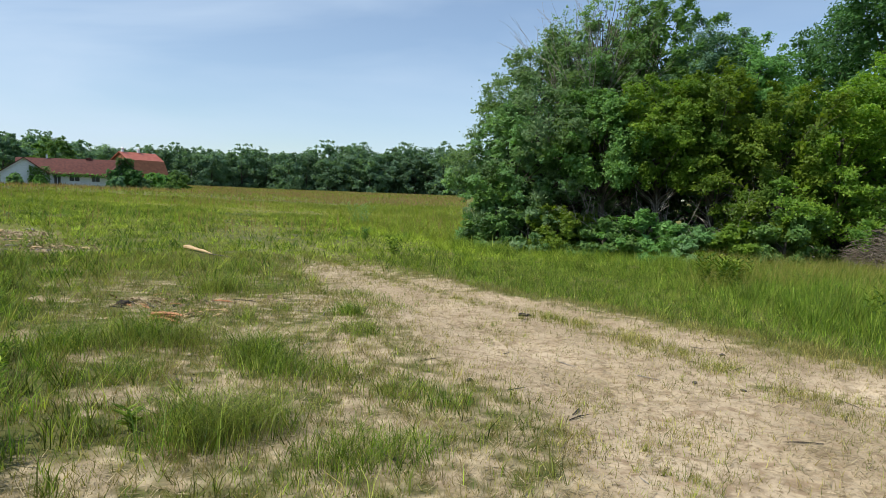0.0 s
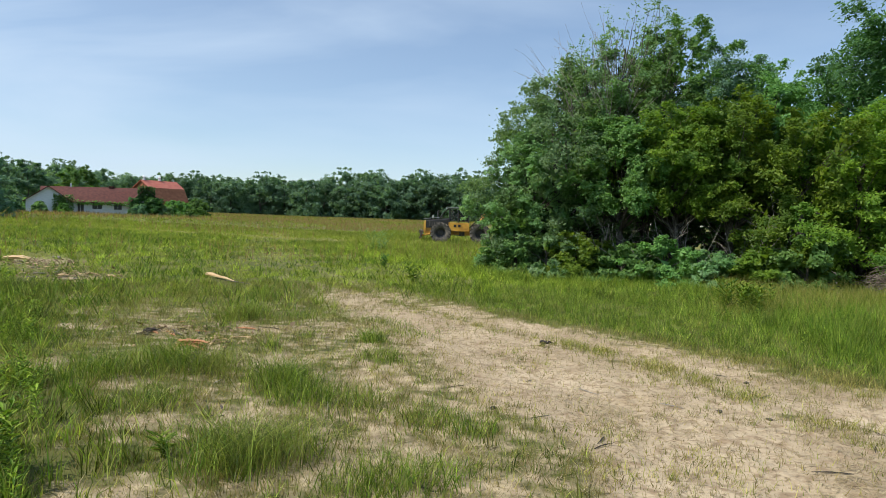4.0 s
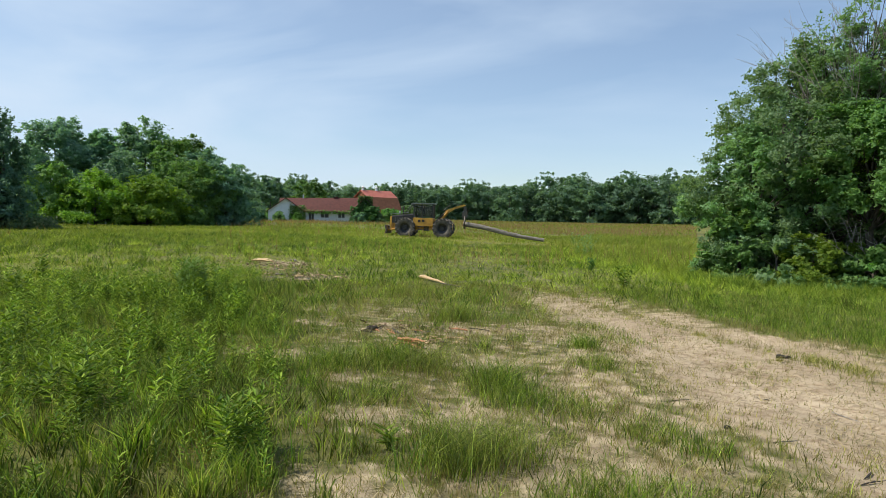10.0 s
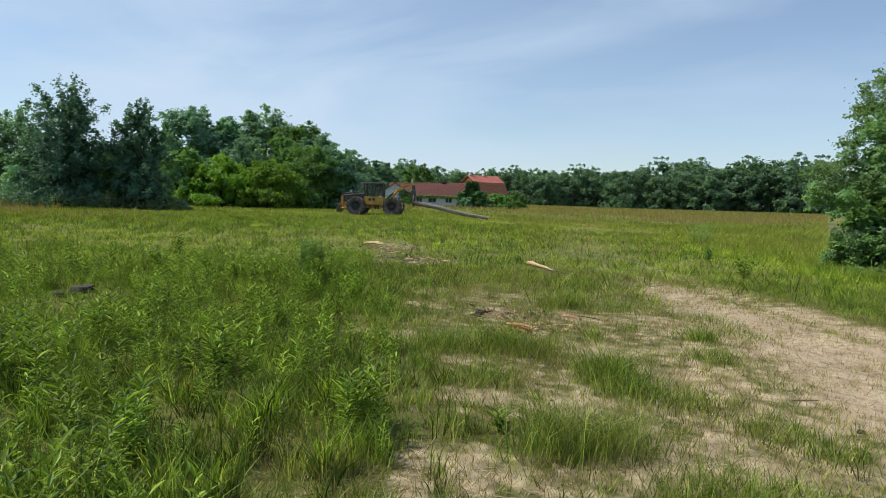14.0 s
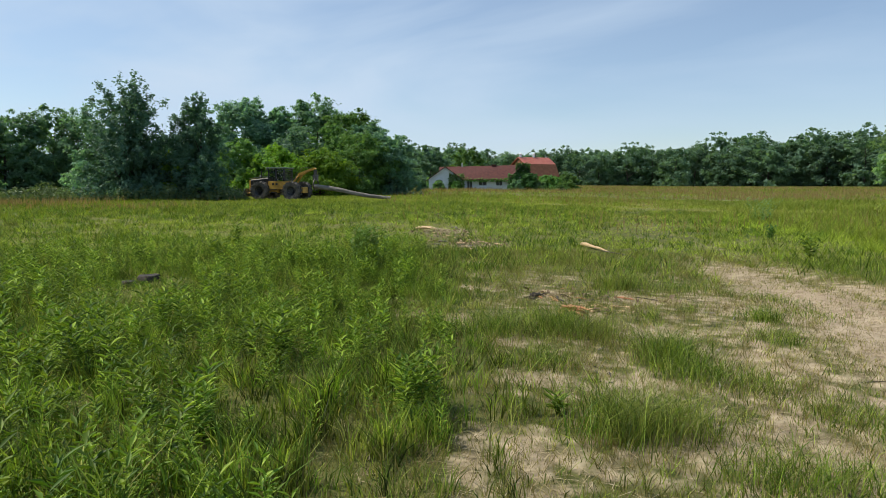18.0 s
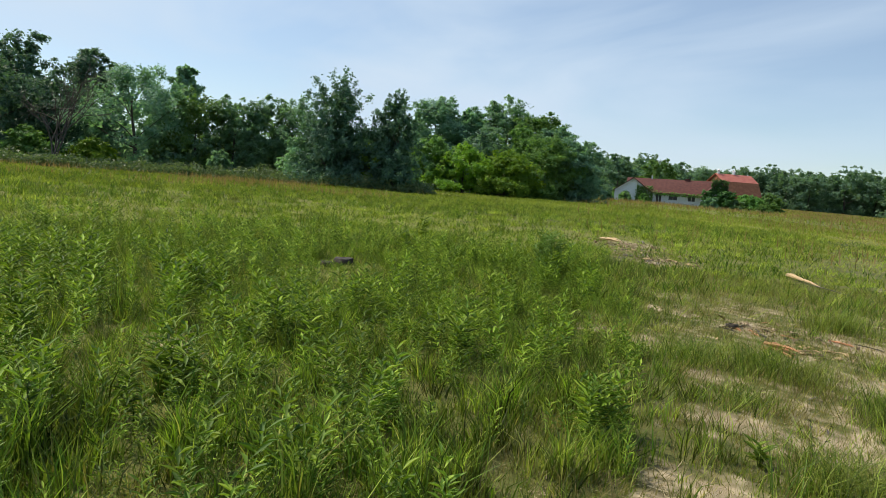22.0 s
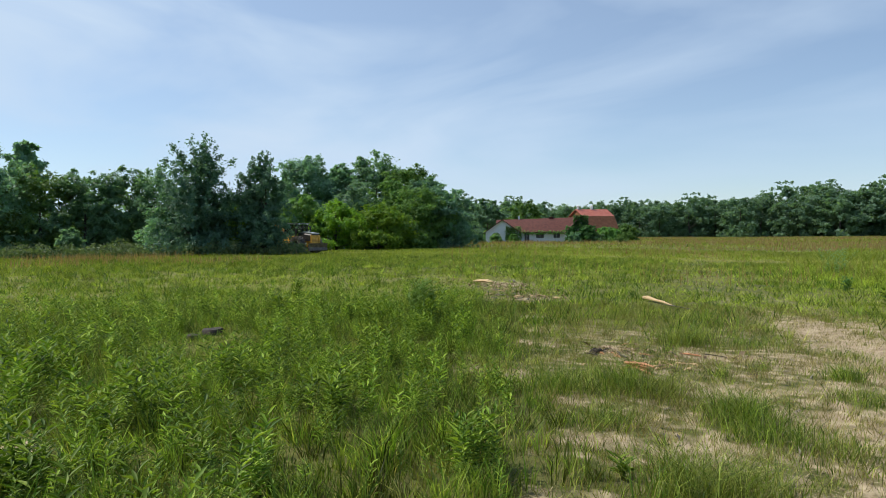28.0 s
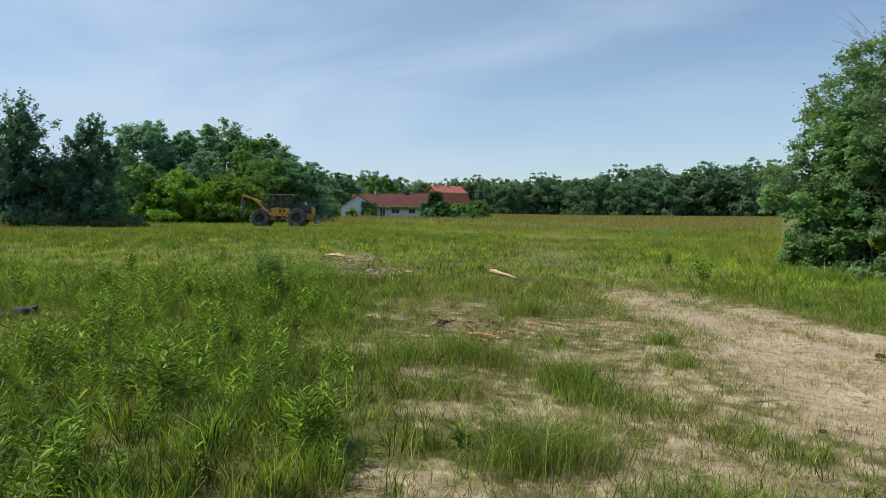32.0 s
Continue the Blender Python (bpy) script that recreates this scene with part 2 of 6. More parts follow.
# ---- mesh helpers ----
def mesh(name, verts, polys):
    """A mesh from an array of points and arrays of faces (rows of 3 or 4 indices)."""
    me = bpy.data.meshes.new(name)
    me.vertices.add(len(verts))
    me.vertices.foreach_set("co", np.ascontiguousarray(verts, dtype=np.float32).ravel())
    polys = [np.asarray(f) for f in polys if len(f)]
    loops = np.concatenate([f.ravel() for f in polys]).astype(np.int32)
    sizes = np.concatenate([np.full(len(f), f.shape[1]) for f in polys])
    starts = np.concatenate([[0], np.cumsum(sizes)[:-1]]).astype(np.int32)
    me.loops.add(len(loops))
    me.loops.foreach_set("vertex_index", loops)
    me.polygons.add(len(starts))
    me.polygons.foreach_set("loop_start", starts)
    me.update(calc_edges=True)
    return me


def give(name, me, mat, parent=None, label="", smooth=False):
    me.materials.append(mat)
    if smooth:
        me.polygons.foreach_set("use_smooth", np.ones(len(me.polygons), dtype=bool))
    ob = new(name, me)
    ob.parent = parent
    if label:
        ob["label"] = label
    return ob


def part(name, bm, mat, parent, label="", smooth=False):
    me = bpy.data.meshes.new(name)
    bm.to_mesh(me)
    bm.free()
    return give(name, me, mat, parent, label, smooth)


def root(name, x, y, z=0.0, turn=0.0):
    ob = new(name)
    ob.empty_display_size = 0.2
    ob.matrix_basis = pose(x, y, z, 0, 0, turn)
    return ob


def sweep(points, radii, sides=6):
    """A tapered tube along points: its vertices and faces."""
    pts = np.asarray(points, float)
    d = np.gradient(pts, axis=0)
    d /= np.linalg.norm(d, axis=1, keepdims=True) + 1e-9
    ref = np.where(np.abs(d[:, 2:3]) > 0.9, [[1.0, 0, 0]], [[0, 0, 1.0]])
    u = np.cross(d, ref)
    u /= np.linalg.norm(u, axis=1, keepdims=True) + 1e-9
    w = np.cross(d, u)
    a = np.linspace(0, 2 * np.pi, sides, endpoint=False)
    ring = np.cos(a)[None, :, None] * u[:, None] + np.sin(a)[None, :, None] * w[:, None]
    v = (pts[:, None] + ring * np.asarray(radii, float)[:, None, None]).reshape(-1, 3)
    k, j = np.meshgrid(np.arange(len(pts) - 1), np.arange(sides), indexing="ij")
    j2 = (j + 1) % sides
    f = np.stack([k * sides + j, k * sides + j2, (k + 1) * sides + j2, (k + 1) * sides + j], -1).reshape(-1, 4)
    return v, f


def tubes(list_of):
    """Several tubes as one set of vertices and faces."""
    vs, fs, n = [], [], 0
    for pts, rad, sides in list_of:
        v, f = sweep(pts, rad, sides)
        vs.append(v)
        fs.append(f + n)
        n += len(v)
    return np.concatenate(vs), [np.concatenate(fs)]


def smooth01(x, a, b):
    t = np.clip((np.asarray(x, float) - a) / (b - a), 0, 1)
    return t * t * (3 - 2 * t)


def wave(x, y, s, seed=0.0):
    """A cheap smooth noise of the plan, about -1 to 1."""
    x, y = np.asarray(x, float) / s, np.asarray(y, float) / s
    r = 0
    for k, (a, b, c) in enumerate(((1.0, 0.6, 0.3), (-0.7, 1.1, 2.1), (1.7, -0.9, 4.0), (0.4, 2.1, 1.2), (-2.3, -1.3, 5.5))):
        r = r + np.sin(a * x + b * y + c + seed * (k + 1.3) + 1.3 * np.sin(0.8 * b * x - a * y + seed)) / (1 + 0.3 * k)
    return r / 2.6


# ---- the lie of the land ----
def height(x, y):
    r = np.hypot(x, y)
    a = np.degrees(np.arctan2(-np.asarray(x, float), y))
    return (0.52 * smooth01(a, 10, 32) - 0.35) * smooth01(r, 16, 48) + 0.5 * smooth01(r, 60, 260) + 0.05 * wave(x, y, 9) * smooth01(r, 6, 20) + 0.018 * wave(x, y, 1.3, 2) - 0.03 * track(x, y) - rut(x, y)


WAY = np.array([(-8.4, 27), (-6.0, 21.9), (-3.4, 16.4), (-1.3, 12.3), (0.7, 9.1), (2.1, 6.7), (3.0, 4.4), (3.8, 2.0), (4.2, -3.0), (4.2, -12)])
HALF = np.array([0.5, 0.55, 0.75, 1.15, 1.6, 2.1, 2.4, 2.5, 2.5, 2.5])


def along(x, y):
    """Distance from the track's middle over its half width, and the same with its sign (to its right: plus)."""
    x, y = np.asarray(x, float), np.asarray(y, float)
    best = np.full(x.shape, 1e9)
    side = np.zeros(x.shape)
    for (ax, ay), (bx, by), ha, hb in zip(WAY[:-1], WAY[1:], HALF[:-1], HALF[1:]):
        dx, dy = bx - ax, by - ay
        k = np.clip(((x - ax) * dx + (y - ay) * dy) / (dx * dx + dy * dy), 0, 1)
        ox, oy = x - ax - k * dx, y - ay - k * dy
        d = np.hypot(ox, oy) / (ha + k * (hb - ha))
        s = np.sign(dx * oy - dy * ox)
        side = np.where(d < best, s * d, side)
        best = np.minimum(best, d)
    return best, side


def rut(x, y):
    d, s = along(x, y)
    w = 0.12 * wave(x, y, 0.8, 3)
    return 0.035 * (np.exp(-(((s + 0.38 + w * 0.5) / 0.2) ** 2)) + np.exp(-(((s - 0.62 + w * 0.5) / 0.16) ** 2))) - 0.012 * wave(x, y, 0.3, 5) * (d < 1.2)


def verge(x, y):
    """0 to 1 where the tall grass right of the track begins."""
    _, s = along(x, y)
    half = np.interp(y, WAY[::-1, 1], HALF[::-1])
    return smooth01(s * half + 0.3 * wave(x, y, 0.3, 4) - 0.7 * smooth01(y, 8.5, 13.5), 2.7, 3.2)


def green_side(x, y):
    """0 to 1 where the low green strip right of the track begins."""
    return smooth01(along(x, y)[1] + 0.1 * wave(x, y, 0.3, 6), 1.05, 1.35)


def track(x, y):
    d, _ = along(x, y)
    return 1 - smooth01(d + 0.15 * wave(x, y, 0.5, 1) + 0.12 * wave(x, y, 0.12, 4), 0.6, 1.2)


PATCHES = ((-4.2, 6.5, 0.7, 0.28), (-3.7, 8.7, 0.7, 0.4), (-2.15, 4.85, 0.5, 0.3), (-1.6, 3.4, 0.7, 0.4), (-1.45, 5.2, 0.7, 0.4), (-2.4, 9.0, 0.8, 0.4),
           (-1.4, 9.3, 0.8, 0.45), (-4.3, 10.5, 0.8, 0.3), (-8.8, 14.9, 1.3, 0.5), (-4.9, 8.7, 0.55, 0.25), (-12.0, 19.2, 1.5, 0.7), (-5.77, 2.06, 0.4, 0.16),
           (0.9, 20.3, 0.9, 0.3), (-1.9, 7.1, 0.8, 0.4), (-0.7, 6.4, 0.7, 0.8), (-3.0, 7.6, 0.6, 0.3), (-6.6, 11.5, 0.7, 0.25), (-0.4, 4.2, 0.7, 0.6), (-3.0, 5.9, 0.4, 0.2))


def bareness(x, y):
    """Bare soil from 0 to 1: the track, trodden patches and the worn ground between them."""
    x, y = np.asarray(x, float), np.asarray(y, float)
    b = track(x, y) * (1 - 0.8 * smooth01(y + 1.5 * wave(x, y, 1.1, 2), 9.5, 17))
    wob = 0.35 * wave(x, y, 0.2, 3) + 0.3 * wave(x, y, 0.07, 8)
    for px, py, rx, ry in PATCHES:
        b = np.maximum(b, 0.62 * (1 - smooth01(np.hypot((x - px) / rx, (y - py) / (ry * 1.3)) + wob, 0.2, 1.3)))
    _, s = along(x, y)
    worn = (1 - smooth01(lush_line(x, y), -0.6, 0.8)) * (s < 0) * (1 - smooth01(np.hypot(x, y), 10, 16))
    b = np.maximum(b, worn * np.clip(0.3 + 0.3 * wave(x, y, 0.2, 5) + 0.35 * wave(x, y, 0.075, 2), 0, 0.8))
    b = np.maximum(b, np.exp(-(((s + 1.25) / 0.4) ** 2)) * (y < 11) * np.clip(0.5 + 0.35 * wave(x, y, 0.12, 4), 0, 0.8))
    d, _ = along(x, y)
    ruts = 0.35 * np.exp(-(((d - 0.95) / 0.4) ** 2)) * (y > 12)
    b = np.maximum(b, ruts)
    strip = np.exp(-(((s - 0.3) / 0.09) ** 2)) * (0.55 + 0.45 * wave(x, y, 0.15, 1))
    return np.clip(b - 0.6 * np.clip(strip, 0, 1) * (y > 3) + 0.12 * wave(x, y, 0.08, 6) * (b > 0.1), 0, 1)


def trail(x, y):
    """Pressed, paler grass where machines have crossed the meadow, 0 to 1."""
    a = 0.6 * np.clip(0.4 + wave(x, y, 2.5, 6), 0, 1) * np.exp(-(((y - 19.5 - 0.22 * (x + 12) + 1.2 * wave(x, y, 4, 3)) / 1.6) ** 2)) * (x < -5)
    b = np.exp(-(((x + 6.5 + 0.28 * (y - 22) + 0.8 * wave(x, y, 5, 1)) / 1.5) ** 2)) * (y > 19) * (y < 60)
    c = np.exp(-(((y - 50 - 0.12 * x + 0.8 * wave(x, y, 6, 4)) / 2.0) ** 2)) * (x < 2)
    e = 0.9 * np.exp(-(((x + 11.0) / 2.6) ** 2) - ((y - 17.6 + 0.5 * wave(x, y, 0.6, 2)) / 1.5) ** 2) + 0.7 * np.exp(-(((x + 8.8) / 1.4) ** 2) - ((y - 14.9) / 0.8) ** 2)
    return np.clip(np.maximum(np.maximum(np.maximum(a, b), c), e), 0, 1)


def lush_line(x, y):
    """Metres to the far left of the line where the lush grass begins."""
    x, y = np.asarray(x, float), np.asarray(y, float)
    return (-1.58 - 0.6 * (y - 3.0)) - x + 0.55 * np.sin(1.7 * y + 0.8 * np.sin(2.1 * x)) + 0.4 * np.sin(4.1 * y + 1.1 * x + 2) + 0.5 * wave(x, y, 0.35, 7) + 0.5 * wave(x, y, 0.12, 3)


def build_ground():
    a = np.radians(np.linspace(0, 360, 271)[:-1])
    r = np.concatenate([np.linspace(0.4, 16, 160), np.geomspace(16.2, 3800, 90)])
    rr, aa = np.meshgrid(r, a, indexing="ij")
    x, y = rr * np.sin(aa), rr * np.cos(aa)
    z = height(x, y)
    v = np.concatenate([np.stack([x, y, z], -1).reshape(-1, 3), [[0, 0, 0.0]]])
    n = len(a)
    k, j = np.meshgrid(np.arange(len(r) - 1), np.arange(n), indexing="ij")
    j2 = (j + 1) % n
    f = np.stack([k * n + j, (k + 1) * n + j, (k + 1) * n + j2, k * n + j2], -1).reshape(-1, 4)
    cap = np.stack([np.full(n, len(v) - 1), np.arange(n), (np.arange(n) + 1) % n], -1)
    me = mesh("ground", v, [f[:, ::-1], cap[:, ::-1]])
    b = np.concatenate([bareness(x, y).ravel(), [0.5]]).astype(np.float32)
    me.attributes.new("bare", "FLOAT", "POINT").data.foreach_set("value", b)
    ob = give("ground", me, SOIL, smooth=True)
    return tagged(ob, "meadow ground with bare sandy soil and short sod", "ground", kind="structure")


build_ground()
rng = np.random.default_rng(7)


# ---- grass ----
def leaves(centres, normals, size, rng, long=1.7, single=False):
    """Folded four-cornered leaves, or plain pointed ones for trees farther off."""
    n = len(centres)
    t = rng.normal(0, 1, (n, 3))
    t -= (t * normals).sum(1, keepdims=True) * normals
    t /= np.linalg.norm(t, axis=1, keepdims=True) + 1e-9
    u = np.cross(normals, t)
    s = (size * rng.uniform(0.6, 1.35, n))[:, None]
    if single:
        v = np.stack([centres - t * s * 0.35 * long + u * s * 0.62, centres + t * s * 0.75 * long, centres - t * s * 0.35 * long - u * s * 0.62], 1).reshape(-1, 3)
        i = np.arange(n)[:, None] * 3
        return v, [i + [0, 1, 2]]
    fold = normals * s * 0.18
    v = np.stack([centres - t * s * long / 2, centres + u * s * 0.5 + fold, centres + t * s * long / 2, centres - u * s * 0.5 + fold], 1).reshape(-1, 3)
    i = np.arange(n)[:, None] * 4
    return v, [i + [0, 1, 2], i + [0, 2, 3]]


def blades(x, y, h, w, lean, bend, rng, simple=False):
    """Bent tapering blades at x, y with height h, width w and an outward lean; arrays of one length."""
    n = len(x)
    z = height(x, y) - 0.01
    a = rng.uniform(0, 2 * np.pi, n)
    f = rng.uniform(0, 2 * np.pi, n)
    side = np.stack([np.cos(f), np.sin(f), 0 * f], -1) * w[:, None] / 2
    out = np.stack([np.cos(a), np.sin(a), 0 * a], -1)
    base = np.stack([x, y, z], -1)
    up = np.array([0, 0, 1.0])
    tip = base + up * (h * np.sqrt(np.maximum(1 - lean**2 * 0.6, 0.2)))[:, None] + out * (h * (lean + bend))[:, None]
    if simple:
        v = np.stack([base - side, base + side, tip], 1).reshape(-1, 3)
        i = np.arange(n)[:, None] * 3
        return v, [i + [0, 1, 2]]
    mid = base + up * (h * 0.55)[:, None] + out * (h * lean * 0.5)[:, None]
    v = np.stack([base - side, base + side, mid + side * 0.8, mid - side * 0.8, tip], 1).reshape(-1, 3)
    i = np.arange(n)[:, None] * 5
    return v, [i + [0, 1, 2, 3], i + [3, 2, 4]]


def sector(n, r0, r1, a0, a1, rng, p=2.0):
    """Points spread over a ring between two bearings (degrees, to the left of +y), evenly or (p under 2) closer near its inside."""
    r = rng.uniform(r0**p, r1**p, n) ** (1 / p)
    a = np.radians(rng.uniform(a0, a1, n))
    return -np.sin(a) * r, np.cos(a) * r


def open_field(x, y):
    """0 where the thickets stand, else 1."""
    a = np.degrees(np.arctan2(-x, y))
    r = np.hypot(x, y)
    return np.where((a < -2) & (r > 20.5), 0.0, 1.0) * np.where((a > 37) & (r > 76), 0.0, 1.0)


def tufted(n_tufts, per, r0, r1, a0, a1, spread, rng, p=2.0):
    """Blades in tufts: places, size of the tuft, its tone."""
    cx, cy = sector(n_tufts, r0, r1, a0, a1, rng, p)
    k = rng.poisson(per, n_tufts) + 2
    i = np.repeat(np.arange(n_tufts), k)
    s = spread * rng.uniform(0.5, 1.5, n_tufts)
    size = rng.uniform(0.6, 1.3, n_tufts)
    tone = rng.uniform(0.6, 1.45, n_tufts)
    x = cx[i] + rng.normal(0, 1, len(i)) * s[i]
    y = cy[i] + rng.normal(0, 1, len(i)) * s[i]
    return x, y, size[i], tone[i]


def keep(mask, *arrays):
    return [a[mask] for a in arrays]


def stuff(name, v, f, mat, label, category="grass", dry=None, tone=None):
    me = mesh(name, v, f)
    for key, val, usual in (("dry", dry, 0.0), ("tone", tone, 1.0)):
        a = np.full(len(v), usual) if val is None else np.repeat(val, len(v) // len(val))
        me.attributes.new(key, "FLOAT", "POINT").data.foreach_set("value", a.astype(np.float32))
    return tagged(give(name, me, mat), label, category, kind="stuff")


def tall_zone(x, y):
    """Tall unmown grass right of the track's far end, 0 to 1, and its edge, where sunlight is put into the blade
    colour.
    """
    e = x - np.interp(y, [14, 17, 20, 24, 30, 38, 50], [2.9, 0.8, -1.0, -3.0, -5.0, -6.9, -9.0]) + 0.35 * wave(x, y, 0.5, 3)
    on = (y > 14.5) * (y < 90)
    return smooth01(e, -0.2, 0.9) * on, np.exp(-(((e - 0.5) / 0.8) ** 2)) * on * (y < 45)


LOW = ((-9.6, 6.2, 0.8), (-8.75, 5.6, 0.75), (-7.8, 5.1, 0.5), (-3.1, 7.5, 0.4), (-2.7, 8.7, 0.45), (-12.2, 17.9, 1.0), (-10.6, 16.6, 0.7), (-9.2, 15.2, 0.7), (-5.5, 15.2, 0.6), (-4.9, 14.3, 0.6), (-3.6, 8.2, 0.5))


def kept_low(x, y):
    """Factor on the height of the grass: lower round the stumps and the lying wood."""
    k = np.ones(len(x))
    for a, b, r in LOW:
        k = np.minimum(k, 0.3 + 0.7 * smooth01(np.hypot(x - a, y - b), 0.5 * r, 1.3 * r))
    return k


def stands(x, y):
    """How thick the leafy weeds stand, in patches with gaps between them: 0 to 1."""
    return smooth01(0.62 * wave(x, y, 0.3, 11) + 0.45 * wave(x, y, 0.11, 4) + 0.3 * wave(x, y, 1.1, 7), -0.12, 0.3)


def mounds(x, y):
    """The lush growth's mounds (1) and the hollows between them (0)."""
    return smooth01(0.85 * wave(x, y, 0.13, 8) + 0.3 * wave(x, y, 0.45, 3), -0.35, 0.45)


def deep(x, y):
    """Factor on the paleness of the grass: deeper green towards the trees along the meadow's edge."""
    return 1 - 0.2 * smooth01(np.degrees(np.arctan2(-x, y)), 30, 58)


def weedy(x, y):
    """0 to 1 where leafy weeds stand thick in the lush grass."""
    far = np.hypot(x, y)
    on = smooth01(lush_line(x, y) + 0.5 * wave(x, y, 0.25, 9), 0.2, 2.2) * (1 - 0.85 * smooth01(far, 10, 19)) * (0.3 + 0.7 * smooth01(far + 0.8 * wave(x, y, 0.5, 6), 3.6, 5.4))
    return on * (0.12 + 0.88 * stands(x, y))


def build_grass():
    u = rng.uniform
    # short sod
    x, y, s, t = tufted(21000, 14, 2.8, 16, -44, 90, 0.09, rng, 1.6)
    b = bareness(x, y)
    d = np.clip(1.15 - 1.0 * b, 0.05, 1) * np.clip(0.75 + 0.6 * wave(x, y, 0.08, 3), 0.15, 1)
    x, y, s, b, t = keep(u(0, 1, len(x)) < d, x, y, s, b, t)
    n = len(x)
    worn = (1 - smooth01(lush_line(x, y), -0.8, 1.4)) * (1 - green_side(x, y))
    v, f = blades(x, y, u(0.03, 0.14, n) * (1 - 0.4 * b) * s, u(0.004, 0.009, n), u(0.05, 0.6, n), u(0, 0.4, n), rng, True)
    dry = np.clip(0.08 + 0.35 * (b > 0.5) + 0.5 * np.clip(wave(x, y, 0.3, 17) - 0.2, 0, 1) + worn * (0.26 + 0.3 * wave(x, y, 0.3, 8)) + rng.normal(0, 0.18, n), 0, 0.95)
    stuff("short_grass", v, f, GRASS, "short green and browned grass growing through sandy soil", dry=dry, tone=t)
    # tall tufts
    x, y, s, t = tufted(9000, 50, 2.8, 16, -44, 90, 0.06, rng, 1.6)
    b = bareness(x, y)
    lush = smooth01(lush_line(x, y), -1.0, 1.6)
    right = verge(x, y)
    patchy = 0.75 * wave(x, y, 0.12, 9) + 0.45 * wave(x, y, 0.5, 2)
    d = np.clip(1.1 - 1.9 * b, 0.0, 1) * np.clip(0.1 + 0.55 * lush + 0.7 * right + 0.7 * patchy, 0.03, 1) * (1 - 0.35 * weedy(x, y))
    x, y, s, b, lush, right, patchy, t = keep(u(0, 1, len(x)) < d, x, y, s, b, lush, right, patchy, t)
    n = len(x)
    h = (0.15 + 0.08 * lush + 0.06 * right) * s * (1 - 0.6 * b) * u(0.4, 1.3, n) * np.clip(1 + 0.8 * patchy, 0.3, 2.1) * kept_low(x, y) * (1 - 0.3 * weedy(x, y)) * (1 - 0.3 * lush * (1 - mounds(x, y)))
    w = u(0.005, 0.011, n) * (0.8 + 0.4 * lush)
    dry = np.clip(0.04 + 0.5 * np.clip(wave(x, y, 0.3, 17) - 0.35, 0, 1) + (1 - np.maximum(lush, green_side(x, y))) * (0.2 + 0.25 * wave(x, y, 0.4, 8)) + rng.normal(0, 0.12, n) + 0.6 * (u(0, 1, n) < 0.05), 0, 0.9)
    tone = np.clip((t**2) * (1 + 0.5 * wave(x, y, 0.11, 31)), 0.2, 2.2)
    close = np.hypot(x, y) < 5.2
    for here, plain in ((close, False), (~close, True)):
        p, q, hh, ww, dd, tt = keep(here, x, y, np.maximum(h, 0.02), w, dry, tone)
        v, f = blades(p, q, hh, ww, u(0.03, 0.55, len(p)), u(0.05, 0.45, len(p)), rng, plain)
        stuff("meadow_grass", v, f, GRASS, "green meadow grass in uneven tufts on sandy soil", dry=dd, tone=tt)
    # the meadow round and behind the eye
    x, y, s, t = tufted(3200, 13, 0.4, 15, 88, 318, 0.11, rng, 1.4)
    x2, y2, s2, t2 = tufted(700, 13, 0.4, 3.0, -44, 90, 0.1, rng)
    x, y, s, t = [np.concatenate(q) for q in ((x, x2), (y, y2), (s, s2), (t, t2))]
    b = bareness(x, y)
    x, y, s, t, b = keep(u(0, 1, len(x)) < np.clip(1.1 - 1.2 * b, 0.03, 1), x, y, s, t, b)
    n = len(x)
    v, f = blades(x, y, 0.2 * s * (1 - 0.6 * b) * u(0.3, 1.2, n), u(0.008, 0.016, n), u(0.05, 0.6, n), u(0.05, 0.5, n), rng, True)
    stuff("sward", v, f, GRASS, "green meadow grass beside the sandy track", dry=np.clip(0.15 + rng.normal(0, 0.15, n), 0, 0.9), tone=t)
    # the green edge of the tall grass beside the track
    x, y, s, t = tufted(8600, 28, 5, 21, -44, 4, 0.08, rng, 1.7)
    x, y, s, t = keep((u(0, 1, len(x)) < np.maximum(verge(x, y), 0.6 * green_side(x, y))) & (x > 0.5), x, y, s, t)
    n = len(x)
    v, f = blades(x, y, (0.1 + 0.2 * verge(x, y)) * s * u(0.4, 1.2, n), u(0.006, 0.012, n), u(0.02, 0.55, n), u(0.03, 0.4, n), rng, True)
    stuff("verge_grass", v, f, GRASS, "dense bright green tall grass beside the sandy track", dry=np.clip(0.1 * np.clip(wave(x, y, 1.5, 8) - 0.2, 0, 1) + rng.normal(0, 0.06, n), 0, 0.6), tone=np.clip(1.2 * t**1.3, 0.45, 2.0))
    # middle distance
    x, y, s, t = tufted(24000, 14, 8, 38, -40, 90, 0.1, rng, 1.8)
    b, tr, pt = bareness(x, y), trail(x, y), 0.7 * wave(x, y, 0.22, 9) + 0.5 * wave(x, y, 0.9, 4)
    near = np.maximum(smooth01(np.hypot(x, y), 12, 16), 0.7 * smooth01(along(x, y)[1], 1.2, 1.5) * (x > 0))
    near = near * (1 - 0.7 * green_side(x, y) * (x > 0) * (y < 16))
    d = near * np.clip(1.1 - 1.3 * b, 0.05, 1) * open_field(x, y) * np.clip(0.72 + 0.5 * pt - 0.1 * tr, 0.12, 1)
    x, y, s, b, tr, pt, t = keep(u(0, 1, len(x)) < d, x, y, s, b, tr, pt, t)
    n = len(x)
    side, strip = verge(x, y) * (x > -2), green_side(x, y) * (x > -2) * (y < 16)
